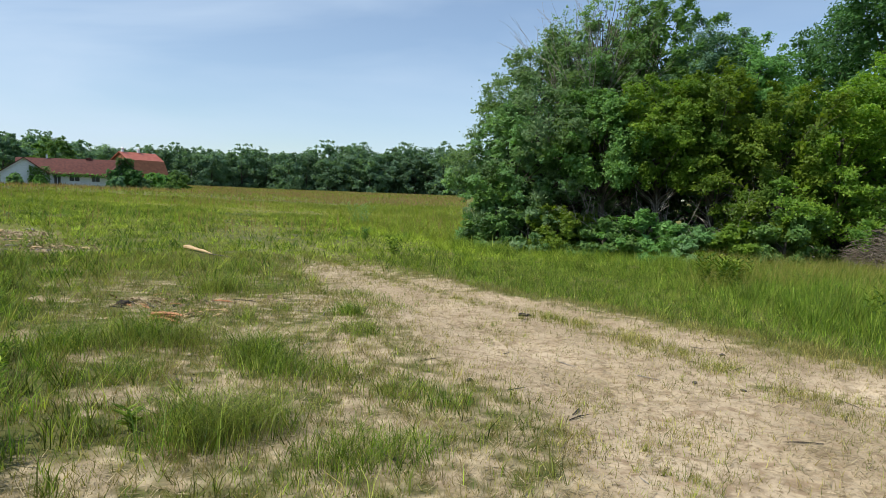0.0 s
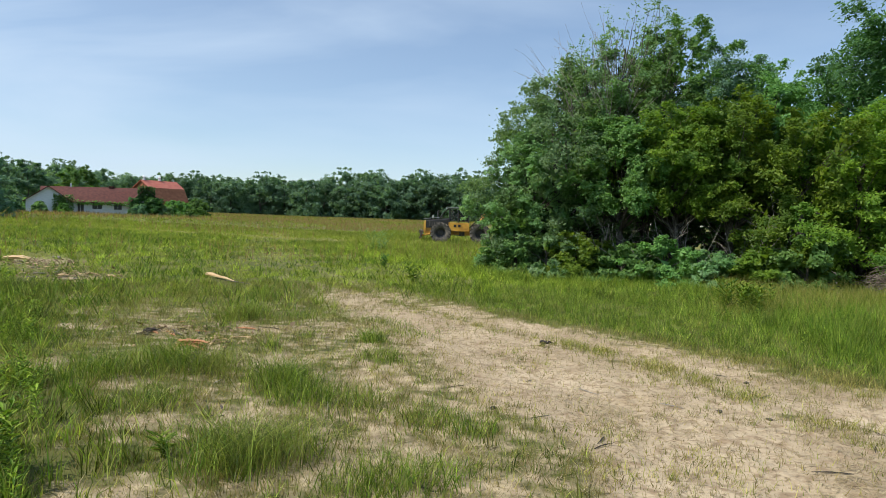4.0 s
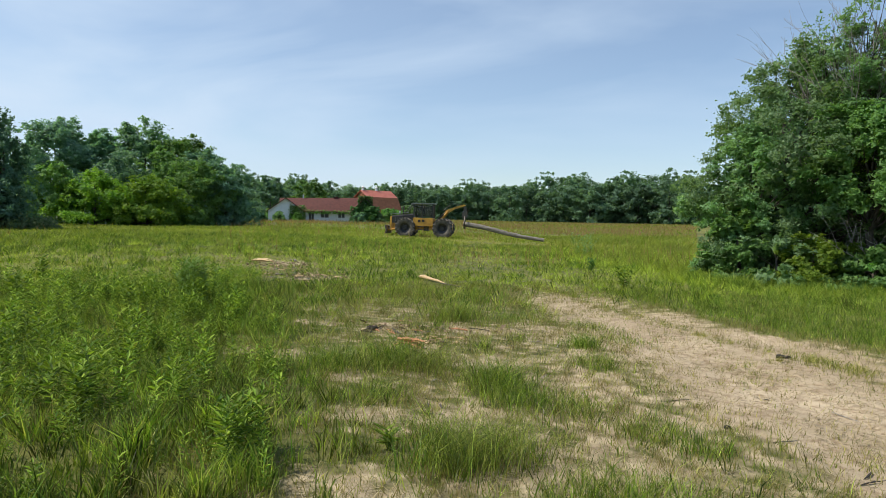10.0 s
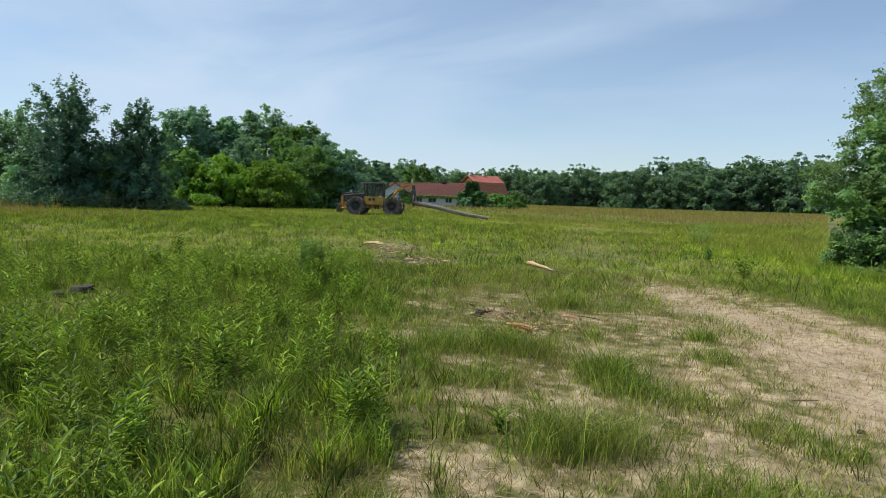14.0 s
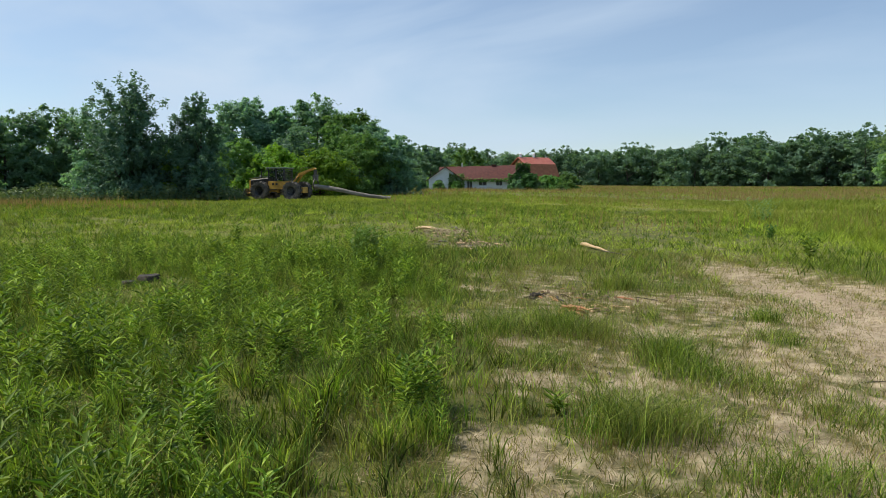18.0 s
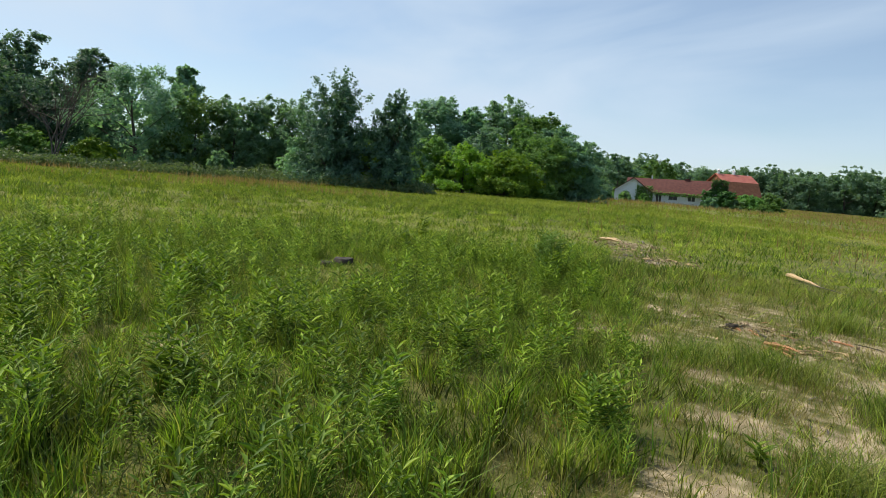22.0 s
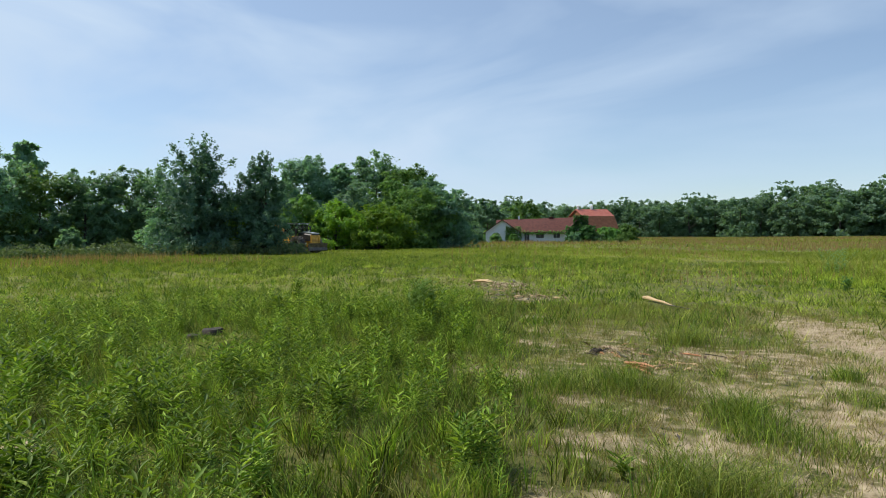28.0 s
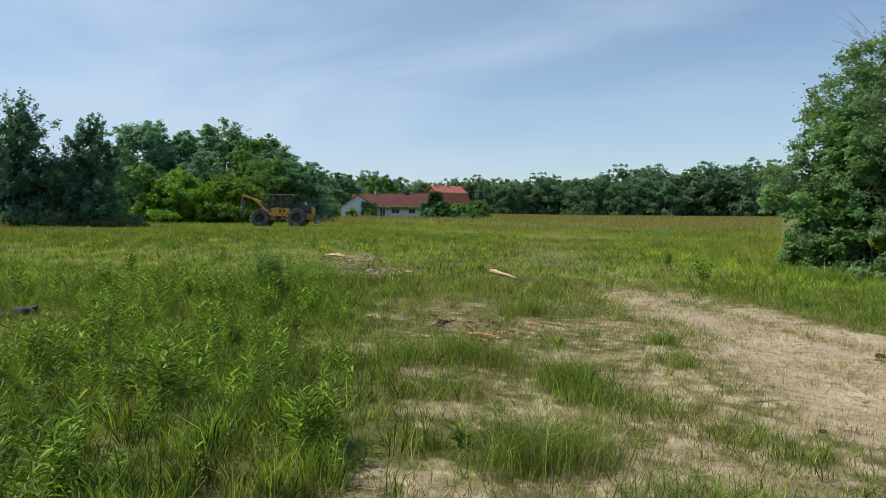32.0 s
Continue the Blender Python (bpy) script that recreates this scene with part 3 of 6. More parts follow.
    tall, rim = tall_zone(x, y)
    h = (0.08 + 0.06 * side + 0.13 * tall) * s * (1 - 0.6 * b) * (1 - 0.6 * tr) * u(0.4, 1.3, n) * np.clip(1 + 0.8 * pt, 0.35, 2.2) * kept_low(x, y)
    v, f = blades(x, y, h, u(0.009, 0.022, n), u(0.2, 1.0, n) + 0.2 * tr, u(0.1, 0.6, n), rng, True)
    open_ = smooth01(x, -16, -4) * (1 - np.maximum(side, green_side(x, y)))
    # sunlight on the tall grass's edge is coloured in: blades paler and greener along rim
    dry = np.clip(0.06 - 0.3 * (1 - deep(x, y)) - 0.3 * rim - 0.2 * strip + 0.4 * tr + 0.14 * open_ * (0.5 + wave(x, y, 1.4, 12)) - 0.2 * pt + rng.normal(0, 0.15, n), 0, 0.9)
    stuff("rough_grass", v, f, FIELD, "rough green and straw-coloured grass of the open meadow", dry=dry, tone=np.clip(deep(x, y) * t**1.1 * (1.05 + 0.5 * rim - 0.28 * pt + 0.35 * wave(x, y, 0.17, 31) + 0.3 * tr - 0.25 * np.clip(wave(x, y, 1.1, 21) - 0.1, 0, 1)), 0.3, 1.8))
    # clumps standing out of the open meadow
    x, y, s, t = tufted(6200, 30, 9, 46, -4, 90, 0.13, rng, 1.75)
    b, tr = bareness(x, y), trail(x, y)
    ok = u(0, 1, len(x)) < open_field(x, y) * np.clip(1.1 - 2 * b, 0, 1) * smooth01(np.hypot(x, y), 9, 13) * (1 - 0.7 * tr) * np.clip(0.5 + 0.7 * wave(x, y, 0.7, 14) + 0.4 * wave(x, y, 2.6, 5), 0.04, 1)
    x, y, s, t = keep(ok, x, y, s, t)
    n = len(x)
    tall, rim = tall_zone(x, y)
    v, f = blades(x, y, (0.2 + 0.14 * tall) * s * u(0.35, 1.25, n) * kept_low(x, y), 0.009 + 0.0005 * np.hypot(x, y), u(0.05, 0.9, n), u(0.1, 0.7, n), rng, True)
    # the clumps along rim get the same sunlight, painted in by a paler tone
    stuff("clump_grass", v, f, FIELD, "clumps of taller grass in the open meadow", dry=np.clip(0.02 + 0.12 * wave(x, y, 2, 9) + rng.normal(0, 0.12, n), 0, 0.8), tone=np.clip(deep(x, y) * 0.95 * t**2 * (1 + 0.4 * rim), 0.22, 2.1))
    # far field
    x, y = sector(165000, 34, 80, -4, 92, rng, 1.7)
    x2, y2 = sector(80000, 80, 300, -4, 38, rng, 1.7)
    x, y = np.concatenate([x, x2]), np.concatenate([y, y2])
    r = np.hypot(x, y)
    x, y, r = keep(u(0, 1, len(x)) < open_field(x, y), x, y, r)
    n = len(x)
    tr = trail(x, y)
    pt = 0.6 * wave(x, y, 0.5, 1) + 0.6 * wave(x, y, 2.2, 1)
    az = np.degrees(np.arctan2(-x, y))
    h = u(0.08, 0.34, n) * np.clip(1 + 0.9 * pt, 0.25, 2.4) * (1 + 1.2 * smooth01(r, 70, 200)) * (1 - 0.6 * tr) * (0.75 + 0.75 * tall_zone(x, y)[0] * (az < 15))
    w = 0.0014 * r * u(0.6, 1.4, n)
    v, f = blades(x, y, h, w, u(0.1, 0.9, n) + 0.3 * tr, u(0.1, 0.5, n), rng, True)
    open_ = 1 - smooth01(az, 14, 40)
    dry = np.clip(0.05 - 0.3 * (1 - deep(x, y)) + 0.4 * tr + 0.16 * open_ * (0.6 + wave(x, y, 5, 12)) - 0.2 * pt + rng.normal(0, 0.15, n), 0, 0.9)
    stuff("field_grass", v, f, FIELD, "tall grass of the far meadow, green going to straw", dry=dry, tone=deep(x, y) * np.clip(0.97 + rng.normal(0, 0.1, n) - 0.3 * pt + 0.35 * tr - 0.3 * np.clip(wave(x, y, 2.6, 21) - 0.1, 0, 1), 0.4, 1.5))
    # seed stalks over the far field
    x, y = sector(70000, 22, 280, -3, 38, rng, 1.6)
    r = np.hypot(x, y)
    ok = u(0, 1, len(x)) < open_field(x, y) * np.clip(0.22 + 0.6 * wave(x, y, 9, 6) + 0.25 * smooth01(r, 60, 140), 0, 1) * (0.25 + 0.75 * (1 - smooth01(np.degrees(np.arctan2(-x, y)), 8, 26) * (r < 110)))
    x, y, r = keep(ok, x, y, r)
    v, f = blades(x, y, u(0.4, 0.75, len(x)), 0.0009 * r + 0.006, u(0, 0.3, len(x)), u(0, 0.2, len(x)), rng, True)
    stuff("seed_stalks", v, f, SEED, "reddish tan seed heads standing over the meadow")
    # darker tussocks scattered over the meadow
    x, y, s, t = tufted(5200, 22, 11, 46, -4, 90, 0.15, rng, 1.6)
    r = np.hypot(x, y)
    ok = u(0, 1, len(x)) < open_field(x, y) * np.clip(1 - 2 * bareness(x, y), 0, 1) * (1 - 0.8 * trail(x, y)) * np.clip(0.45 + 0.5 * wave(x, y, 0.5, 15) + 0.4 * wave(x, y, 2, 5), 0.03, 1)
    x, y, s, r, t = keep(ok, x, y, s, r, t)
    n = len(x)
    v, f = blades(x, y, 0.23 * s * u(0.4, 1.3, n) * kept_low(x, y), 0.012 + 0.0007 * r, u(0.05, 0.6, n), u(0.1, 0.5, n), rng, True)
    stuff("tussock_grass", v, f, GRASS, "darker green grass tussocks scattered over the meadow", tone=t)
    # dry golden grass before the brush heap
    x, y, s, t = tufted(1500, 16, 12.5, 19, -44, -22, 0.12, rng)
    ok = u(0, 1, len(x)) < np.clip(0.55 + 0.6 * wave(x, y, 1.6, 2), 0, 1)
    x, y, s = keep(ok, x, y, s)
    v, f = blades(x, y, 0.42 * s * u(0.5, 1.2, len(x)), u(0.008, 0.018, len(x)), u(0.05, 0.6, len(x)), u(0, 0.4, len(x)), rng, True)
    stuff("golden_grass", v, f, FIELD, "dry golden grass before the brush heap", dry=u(0.2, 0.9, len(x)))
    # dry blades on the worn ground
    x, y, s, t = tufted(21000, 9, 2.8, 16, -44, 88, 0.07, rng, 1.5)
    b = bareness(x, y)
    d = np.clip(1.2 - 1.2 * np.abs(b - 0.4), 0.1, 1) * (1 - 0.6 * smooth01(lush_line(x, y), 0, 1.5)) * (1 - 0.85 * green_side(x, y)) * np.clip(0.6 + 0.6 * wave(x, y, 0.25, 2), 0.1, 1)
    x, y, s, b = keep(u(0, 1, len(x)) < d, x, y, s, b)
    v, f = blades(x, y, 0.13 * s * (1 - 0.5 * b) * u(0.3, 1.4, len(x)), u(0.003, 0.006, len(x)), u(0.05, 0.8, len(x)), u(0, 0.5, len(x)), rng, True)
    stuff("dry_grass", v, f, DRY, "dry straw-coloured grass blades on worn soil")
    # straw lying on the bare soil
    n = 260000
    x, y = sector(n, 2.8, 15, -44, 66, rng, 1.5)
    b = bareness(x, y)
    x, y = keep(u(0, 1, n) < np.clip(1.4 * b - 0.05, 0, 1) * np.clip(0.5 + 0.6 * wave(x, y, 0.5, 12) - 0.4 * (b > 0.75), 0.06, 1), x, y)
    n = len(x)
    v, f = blades(x, y, u(0.03, 0.14, n), u(0.004, 0.01, n), u(0.95, 1.1, n), u(0, 0.2, n), rng, True)
    k = np.repeat(height(x, y), 3)
    v[:, 2] = k + (v[:, 2] - k) * u(0.05, 0.35, n).repeat(3) + 0.01
    stuff("straw_litter", v, f, LITTER, "dry straw and dead stems lying on the soil", "straw")
    # stubble on the track
    x, y, s, t = tufted(5200, 22, 2.8, 15, -44, 30, 0.03, rng, 1.5)
    b, sd = bareness(x, y), along(x, y)[1]
    d = smooth01(b, 0.35, 0.6) * np.clip(-0.05 + 0.9 * wave(x, y, 0.4, 13) + 0.5 * wave(x, y, 0.13, 2) + 0.2 * (sd > 0.15) + 0.9 * np.exp(-(((sd - 0.3) / 0.09) ** 2)), 0.02, 1)
    x, y, s, t = keep(u(0, 1, len(x)) < d, x, y, s, t)
    n = len(x)
    v, f = blades(x, y, 0.085 * s * u(0.4, 1.3, n), u(0.003, 0.006, n), u(0.02, 0.5, n), u(0, 0.4, n), rng, True)
    stuff("stubble", v, f, GRASS, "olive and straw-coloured stubble on the sandy track", dry=np.clip(0.5 + rng.normal(0, 0.22, n), 0, 0.95), tone=1.1 * t)
    # grey tall weeds at the foot of the far trees
    x, y, s, t = tufted(1200, 46, 57.5, 63.5, 45, 90, 0.22, rng)
    az = np.degrees(np.arctan2(-x, y))
    ok = u(0, 1, len(x)) < np.clip(0.5 + 0.6 * wave(x, y, 0.9, 2) + 0.3 * wave(x, y, 3, 6), 0.03, 1) * smooth01(az, 48.8, 50.5)
    x, y, s = keep(ok, x, y, s)
    n = len(x)
    z = height(x, y) + np.clip(0.85 * s * u(0, 1, n) ** 0.8 * (1 + 0.5 * wave(x, y, 1.3, 4)), 0.03, 2)
    nor = rng.normal(0, 0.6, (n, 3)) + [0, 0, 0.6]
    nor /= np.linalg.norm(nor, axis=1, keepdims=True)
    v, f = leaves(np.stack([x, y, z], -1), nor, np.full(n, 0.1), rng, 2.0, True)
    stuff("tall_weeds", v, f, TALLWEED, "grey-green tall weeds before the trees", "weeds")
    # reddish seed heads along that edge
    x, y = sector(12000, 40, 60, 50, 90, rng)
    ok = u(0, 1, len(x)) < np.clip(-0.1 + 0.7 * wave(x, y, 5, 6) + 0.5 * smooth01(np.hypot(x, y), 46, 58), 0, 1)
    x, y = keep(ok, x, y)
    v, f = blades(x, y, u(0.3, 0.6, len(x)), np.full(len(x), 0.05), u(0, 0.3, len(x)), u(0, 0.2, len(x)), rng, True)
    stuff("seed_stalks", v, f, SEED, "reddish tan seed heads before the trees")


build_grass()


# ---- trees ----
def leader_clumps(h, base, radius, count, rng):
    """The clumps of a tree with several upright leaders of unequal height over a wide skirt."""
    n = 11
    a, q = rng.uniform(0, 2 * np.pi, n), np.sqrt(rng.uniform(0, 1, n))
    q[0] = 0.05
    top = h * (1 - 0.32 * q**1.5 * rng.uniform(0.4, 1.15, n))
    k = rng.integers(0, n, count)
    u = rng.uniform(0, 1, count) ** 0.95
    b = rng.uniform(0, 2 * np.pi, count)
    off = radius * np.sqrt(rng.uniform(0.1, 1, count)) * (0.44 * (1 - u) ** 0.7 + 0.15)
    x = radius * 0.55 * q[k] * np.cos(a[k]) + off * np.cos(b)
    y = radius * 0.55 * q[k] * np.sin(a[k]) + off * np.sin(b)
    cr = radius * rng.uniform(0.1, 0.24, count) * (1.05 - 0.45 * u)
    z = base + u * (top[k] - base)
    return np.stack([x, y, np.maximum(z - cr, cr * 0.5), cr], -1)


def crown_clumps(h, base, radius, count, shape, rng):
    """Middles and radii of the leaf clumps of a crown."""
    if shape == "plume":
        return leader_clumps(h, base, radius, count, rng)
    u = (np.arange(count) + rng.uniform(0, 1, count)) / count
    if shape == "mound":
        u = u**1.25
        prof = np.sqrt(np.maximum(1 - u**2.4, 0))
    else:
        u = u**1.08
        prof = np.where(u > 0.4, np.sqrt(np.maximum(1 - (np.maximum(u - 0.4, 0) / 0.62) ** 2.2, 0.0)), 0.72 + 0.28 * np.sin(np.pi / 2 * u / 0.4))
    a = rng.uniform(0, 2 * np.pi, count)
    lump = 1 + 0.24 * np.sin(3 * a + 6 * u + radius * 5) + 0.16 * np.sin(5 * a - 9 * u + h)
    rho = prof * lump * np.sqrt(rng.uniform(0.35, 1.0, count)) * radius
    cr = radius * rng.uniform(0.1, 0.25, count)
    z = base + u * (h - base) * (1 + 0.05 * np.sin(2 * a + h) + 0.04 * np.sin(5 * a + 2 * radius)) - cr * 0.9
    return np.stack([rho * np.cos(a), rho * np.sin(a), np.maximum(z, cr * 0.5), cr], -1)


def shoots(c, n_leaf, shape, per, rng, rise, reach, fluff):
    """Leafy shoots growing out of the clumps: where each leaf sits and how it faces."""
    m = len(c) * per
    k = np.repeat(np.arange(len(c)), per)
    mid = np.array([0, 0, c[:, 2].mean()])
    out = (c[k, :3] - mid) * [1, 1, 0.6]
    out /= np.linalg.norm(out, axis=1, keepdims=True) + 1e-6
    rise = 0.9 if shape == "plume" else rise
    way = 0.75 * out + rng.normal(0, 0.5, (m, 3)) + [0, 0, rise]
    way /= np.linalg.norm(way, axis=1, keepdims=True)
    ln = reach * c[k, 3] * rng.uniform(0.8, 2.1, m)
    wgt = ln**1.6
    i = rng.choice(m, n_leaf, p=wgt / wgt.sum())
    s = rng.uniform(0, 1, n_leaf) ** 0.85
    wide = ln[i] * fluff * (1.08 - s) ** 0.7
    flat = [0.75, 0.75, 0.75] if shape == "plume" else [0.95, 0.95, 0.5]
    pos = c[k[i], :3] + way[i] * (ln[i] * (s - 0.25))[:, None] + rng.normal(0, 1, (n_leaf, 3)) * wide[:, None] * flat
    if shape != "plume":
        pos[:, 2] -= 0.22 * ln[i] * s**2
    nor = 0.45 * out[i] + rng.normal(0, 0.5, (n_leaf, 3)) + [0, 0, 0.6]
    return pos, nor / np.linalg.norm(nor, axis=1, keepdims=True)


def tree_meshes(h, radius, base, count, n_leaf, leaf, shape="round", seed=1, trunk=0.0, limbs=14, long=1.7, single=True, per=5, rise=0.28, reach=1.0, fluff=0.3):
    rng = np.random.default_rng(seed)
    c = crown_clumps(h, base, radius, count, shape, rng)
    pos, nor = shoots(c, n_leaf, shape, per, rng, rise, reach, fluff)
    pos[:, 2] = np.maximum(pos[:, 2], 0.04)
    n_in = n_leaf // 10
    j = rng.choice(len(c), n_in)
    inner = c[j, :3] * [0.7, 0.7, 0.92] + rng.normal(0, 0.3, (n_in, 3)) * c[j, 3:]
    inner[:, 2] = np.maximum(inner[:, 2], 1.5 * leaf)
    pos, size = np.concatenate([pos, inner]), np.concatenate([np.full(n_leaf, leaf), np.full(n_in, 2.1 * leaf)])
    n2 = rng.normal(0, 1, (n_in, 3))
    nor = np.concatenate([nor, n2 / np.linalg.norm(n2, axis=1, keepdims=True)])
    crown = leaves(pos, nor, size, rng, long, single)
    tr = trunk or 0.016 * h + 0.02
    top = np.array([0, 0, base + (h - base) * 0.7])
    k = np.linspace(0, 1, 7)[:, None]
    sway = np.stack([0.04 * h * np.sin(3 * k[:, 0] + seed), 0.03 * h * np.sin(4 * k[:, 0] + 2 * seed), 0 * k[:, 0]], -1) * k
    stem = k * top + sway + [0, 0, -0.1]
    lim = []
    for q in rng.choice(len(c), min(limbs, len(c)), replace=False):
        e = c[q, :3]
        s = np.clip((e[2] - 0.3 * np.hypot(e[0], e[1])) / (top[2] + 1e-6) * 0.75, 0.08, 0.95)
        st = np.array([np.interp(s, k[:, 0], stem[:, z]) for z in range(3)])
        mid = (st + e) / 2 + [0, 0, 0.06 * h * rng.uniform(-0.3, 1)] + rng.normal(0, 0.03 * h, 3)
        lr = tr * (1.15 - s) * 0.5
        w = np.linspace(0, 1, 5)[:, None]
        path = (1 - w) ** 2 * st + 2 * w * (1 - w) * mid + w**2 * e
        lim.append((path, lr * (1 - 0.85 * w[:, 0]) + 0.003, 4))
    return crown, tubes([(stem, tr * (1.25 - 1.0 * k[:, 0]) + 0.004, 7)] + lim)


def tree(name, x, y, h, radius, base, count, n_leaf, leaf, mat, label, category="tree", shape="round", seed=1, turn=0.0, group="", **more):
    crown, stem = tree_meshes(h, radius, base, count, n_leaf, leaf, shape, seed, **more)
    t = root(name, x, y, float(height(x, y)) - 0.02, turn)
    give("trunk", mesh("trunk", *stem), BARK, t, smooth=True)
    give("crown", mesh("crown", *crown), mat, t)
    return tagged(t, label, category, group)


def polar(az, d):
    """A place of the plan from its bearing (degrees to the left of +y) and distance."""
    return -math.sin(radians(az)) * d, math.cos(radians(az)) * d


def thicket_right():
    g = "thicket beside the track"
    big = (  # bearing, distance, height, radius, base, shape, material, words
        (-6.2, 21.0, 4.5, 1.5, 0.2, "round", LEAF_SILVER, "grey-green bushy tree at the thicket's corner"),
        (-8.8, 21.4, 6.7, 2.2, 0.4, "round", LEAF_SILVER, "grey-green leafy tree at the thicket's corner"),
        (-11.4, 22.4, 7.3, 2.1, 1.6, "round", LEAF_SILVER, "grey-green tree grown through with dead twigs"),
        (-15.4, 22.8, 7.1, 1.7, 2.6, "round", LEAF, "tall ragged broadleaf tree rising over the thicket"),
        (-18.2, 23.2, 8.7, 1.7, 2.6, "round", LEAF, "taller ragged broadleaf tree rising over the thicket"),
        (-21.8, 22.8, 7.3, 1.7, 2.4, "round", LEAF_DARK, "dark green ragged tree deep in the thicket"),
        (-24.4, 23.0, 6.9, 1.8, 2.0, "round", LEAF, "green broadleaf tree deep in the thicket"),
        (-14.0, 20.9, 5.0, 1.7, 2.5, "round", LEAF, "green young tree at the thicket's front"),
        (-18.4, 20.8, 5.3, 1.6, 2.7, "round", LEAF_LIME, "yellow-green young tree at the thicket's front"),
        (-22.6, 21.0, 5.6, 1.6, 2.5, "round", LEAF_LIME, "yellow-green young tree over a dark hollow"),
        (-27.2, 20.8, 5.0, 1.8, 0.5, "round", LEAF_LIME, "yellow-green bushy tree at the thicket's front"),
        (-31.4, 21.4, 5.4, 2.1, 0.3, "round", LEAF_LIME, "green bushy tree at the thicket's front"),
        (-36.5, 22.0, 6.0, 2.3, 0.3, "round", LEAF_LIME, "yellow-green bushy tree beside the brush heap"),
        (-9.5, 24.8, 5.5, 2.4, 0.2, "round", LEAF_DEEP, "dark green tree at the thicket's back"),
        (-15.5, 25.2, 5.2, 2.5, 0.2, "round", LEAF_DEEP, "dark green tree at the thicket's back"),
        (-22.0, 25.5, 5.5, 2.6, 0.2, "round", LEAF_DEEP, "dark green tree at the thicket's back"),
    )
    for k, (a, d, h, r, b, shape, mat, words) in enumerate(big):
        tree("thicket_tree", *polar(a, d), h, r, b, 120, int(18000 * r) if d < 24 else 9000, 0.043 if d < 24 else 0.1, mat, words, "tree", shape, 20 + k, 40.0 * k, g, limbs=44, long=1.9, rise=0.75 if h > 7 and b > 2 else 0.28)
    for k, (a, d, h, r, n) in enumerate(((-13.4, 22.2, 8.7, 1.6, 1500), (-11.2, 22.0, 7.6, 1.3, 1300), (-16.0, 22.6, 9.0, 1.2, 1900))):
        tree("thicket_tree", *polar(a, d), h, r, 4.2, 90, n, 0.045, LEAF_SILVER, "half-dead tree with bare twigs and few leaves", "tree", "round", 60 + k, 50.0 * k, g, limbs=90, long=1.9, rise=0.9, trunk=0.05)
    for k, (a, d, h, r) in enumerate(((-33.5, 33, 11.6, 4.6), (-42, 31, 10.5, 4.2), (-27.5, 36, 8.3, 3.5))):
        tree("broadleaf_tree", *polar(a, d), h, r, 1.5, 150, (60000, 14000, 22000)[k], 0.075 if k == 0 else 0.11, LEAF_DEEP, "tall dark green tree behind the thicket", "tree", "round", 50 + k, 70.0 * k, g, limbs=30, long=1.9)
    for k, (a, d, h, r) in enumerate(((-5.2, 20.0, 1.9, 1.0), (-8.0, 19.6, 1.5, 1.2), (-10.5, 19.6, 1.45, 1.2), (-14.2, 19.4, 1.2, 1.15), (-17.6, 19.2, 1.4, 1.1), (-21.4, 18.9, 1.1, 1.0), (-24.8, 18.7, 1.2, 0.9), (-28.0, 18.8, 1.6, 1.1), (-6.3, 21.6, 3.0, 1.3))):
        tree("bush", *polar(a, d), h, r, 0.05, 44, 10500, 0.055, (LEAF, LEAF_SILVER, LEAF_LIME, LEAF)[k % 4], "low leafy bush in tall grass at the thicket's foot", "bush", "mound", 70 + k, 25.0 * k, g, limbs=18)


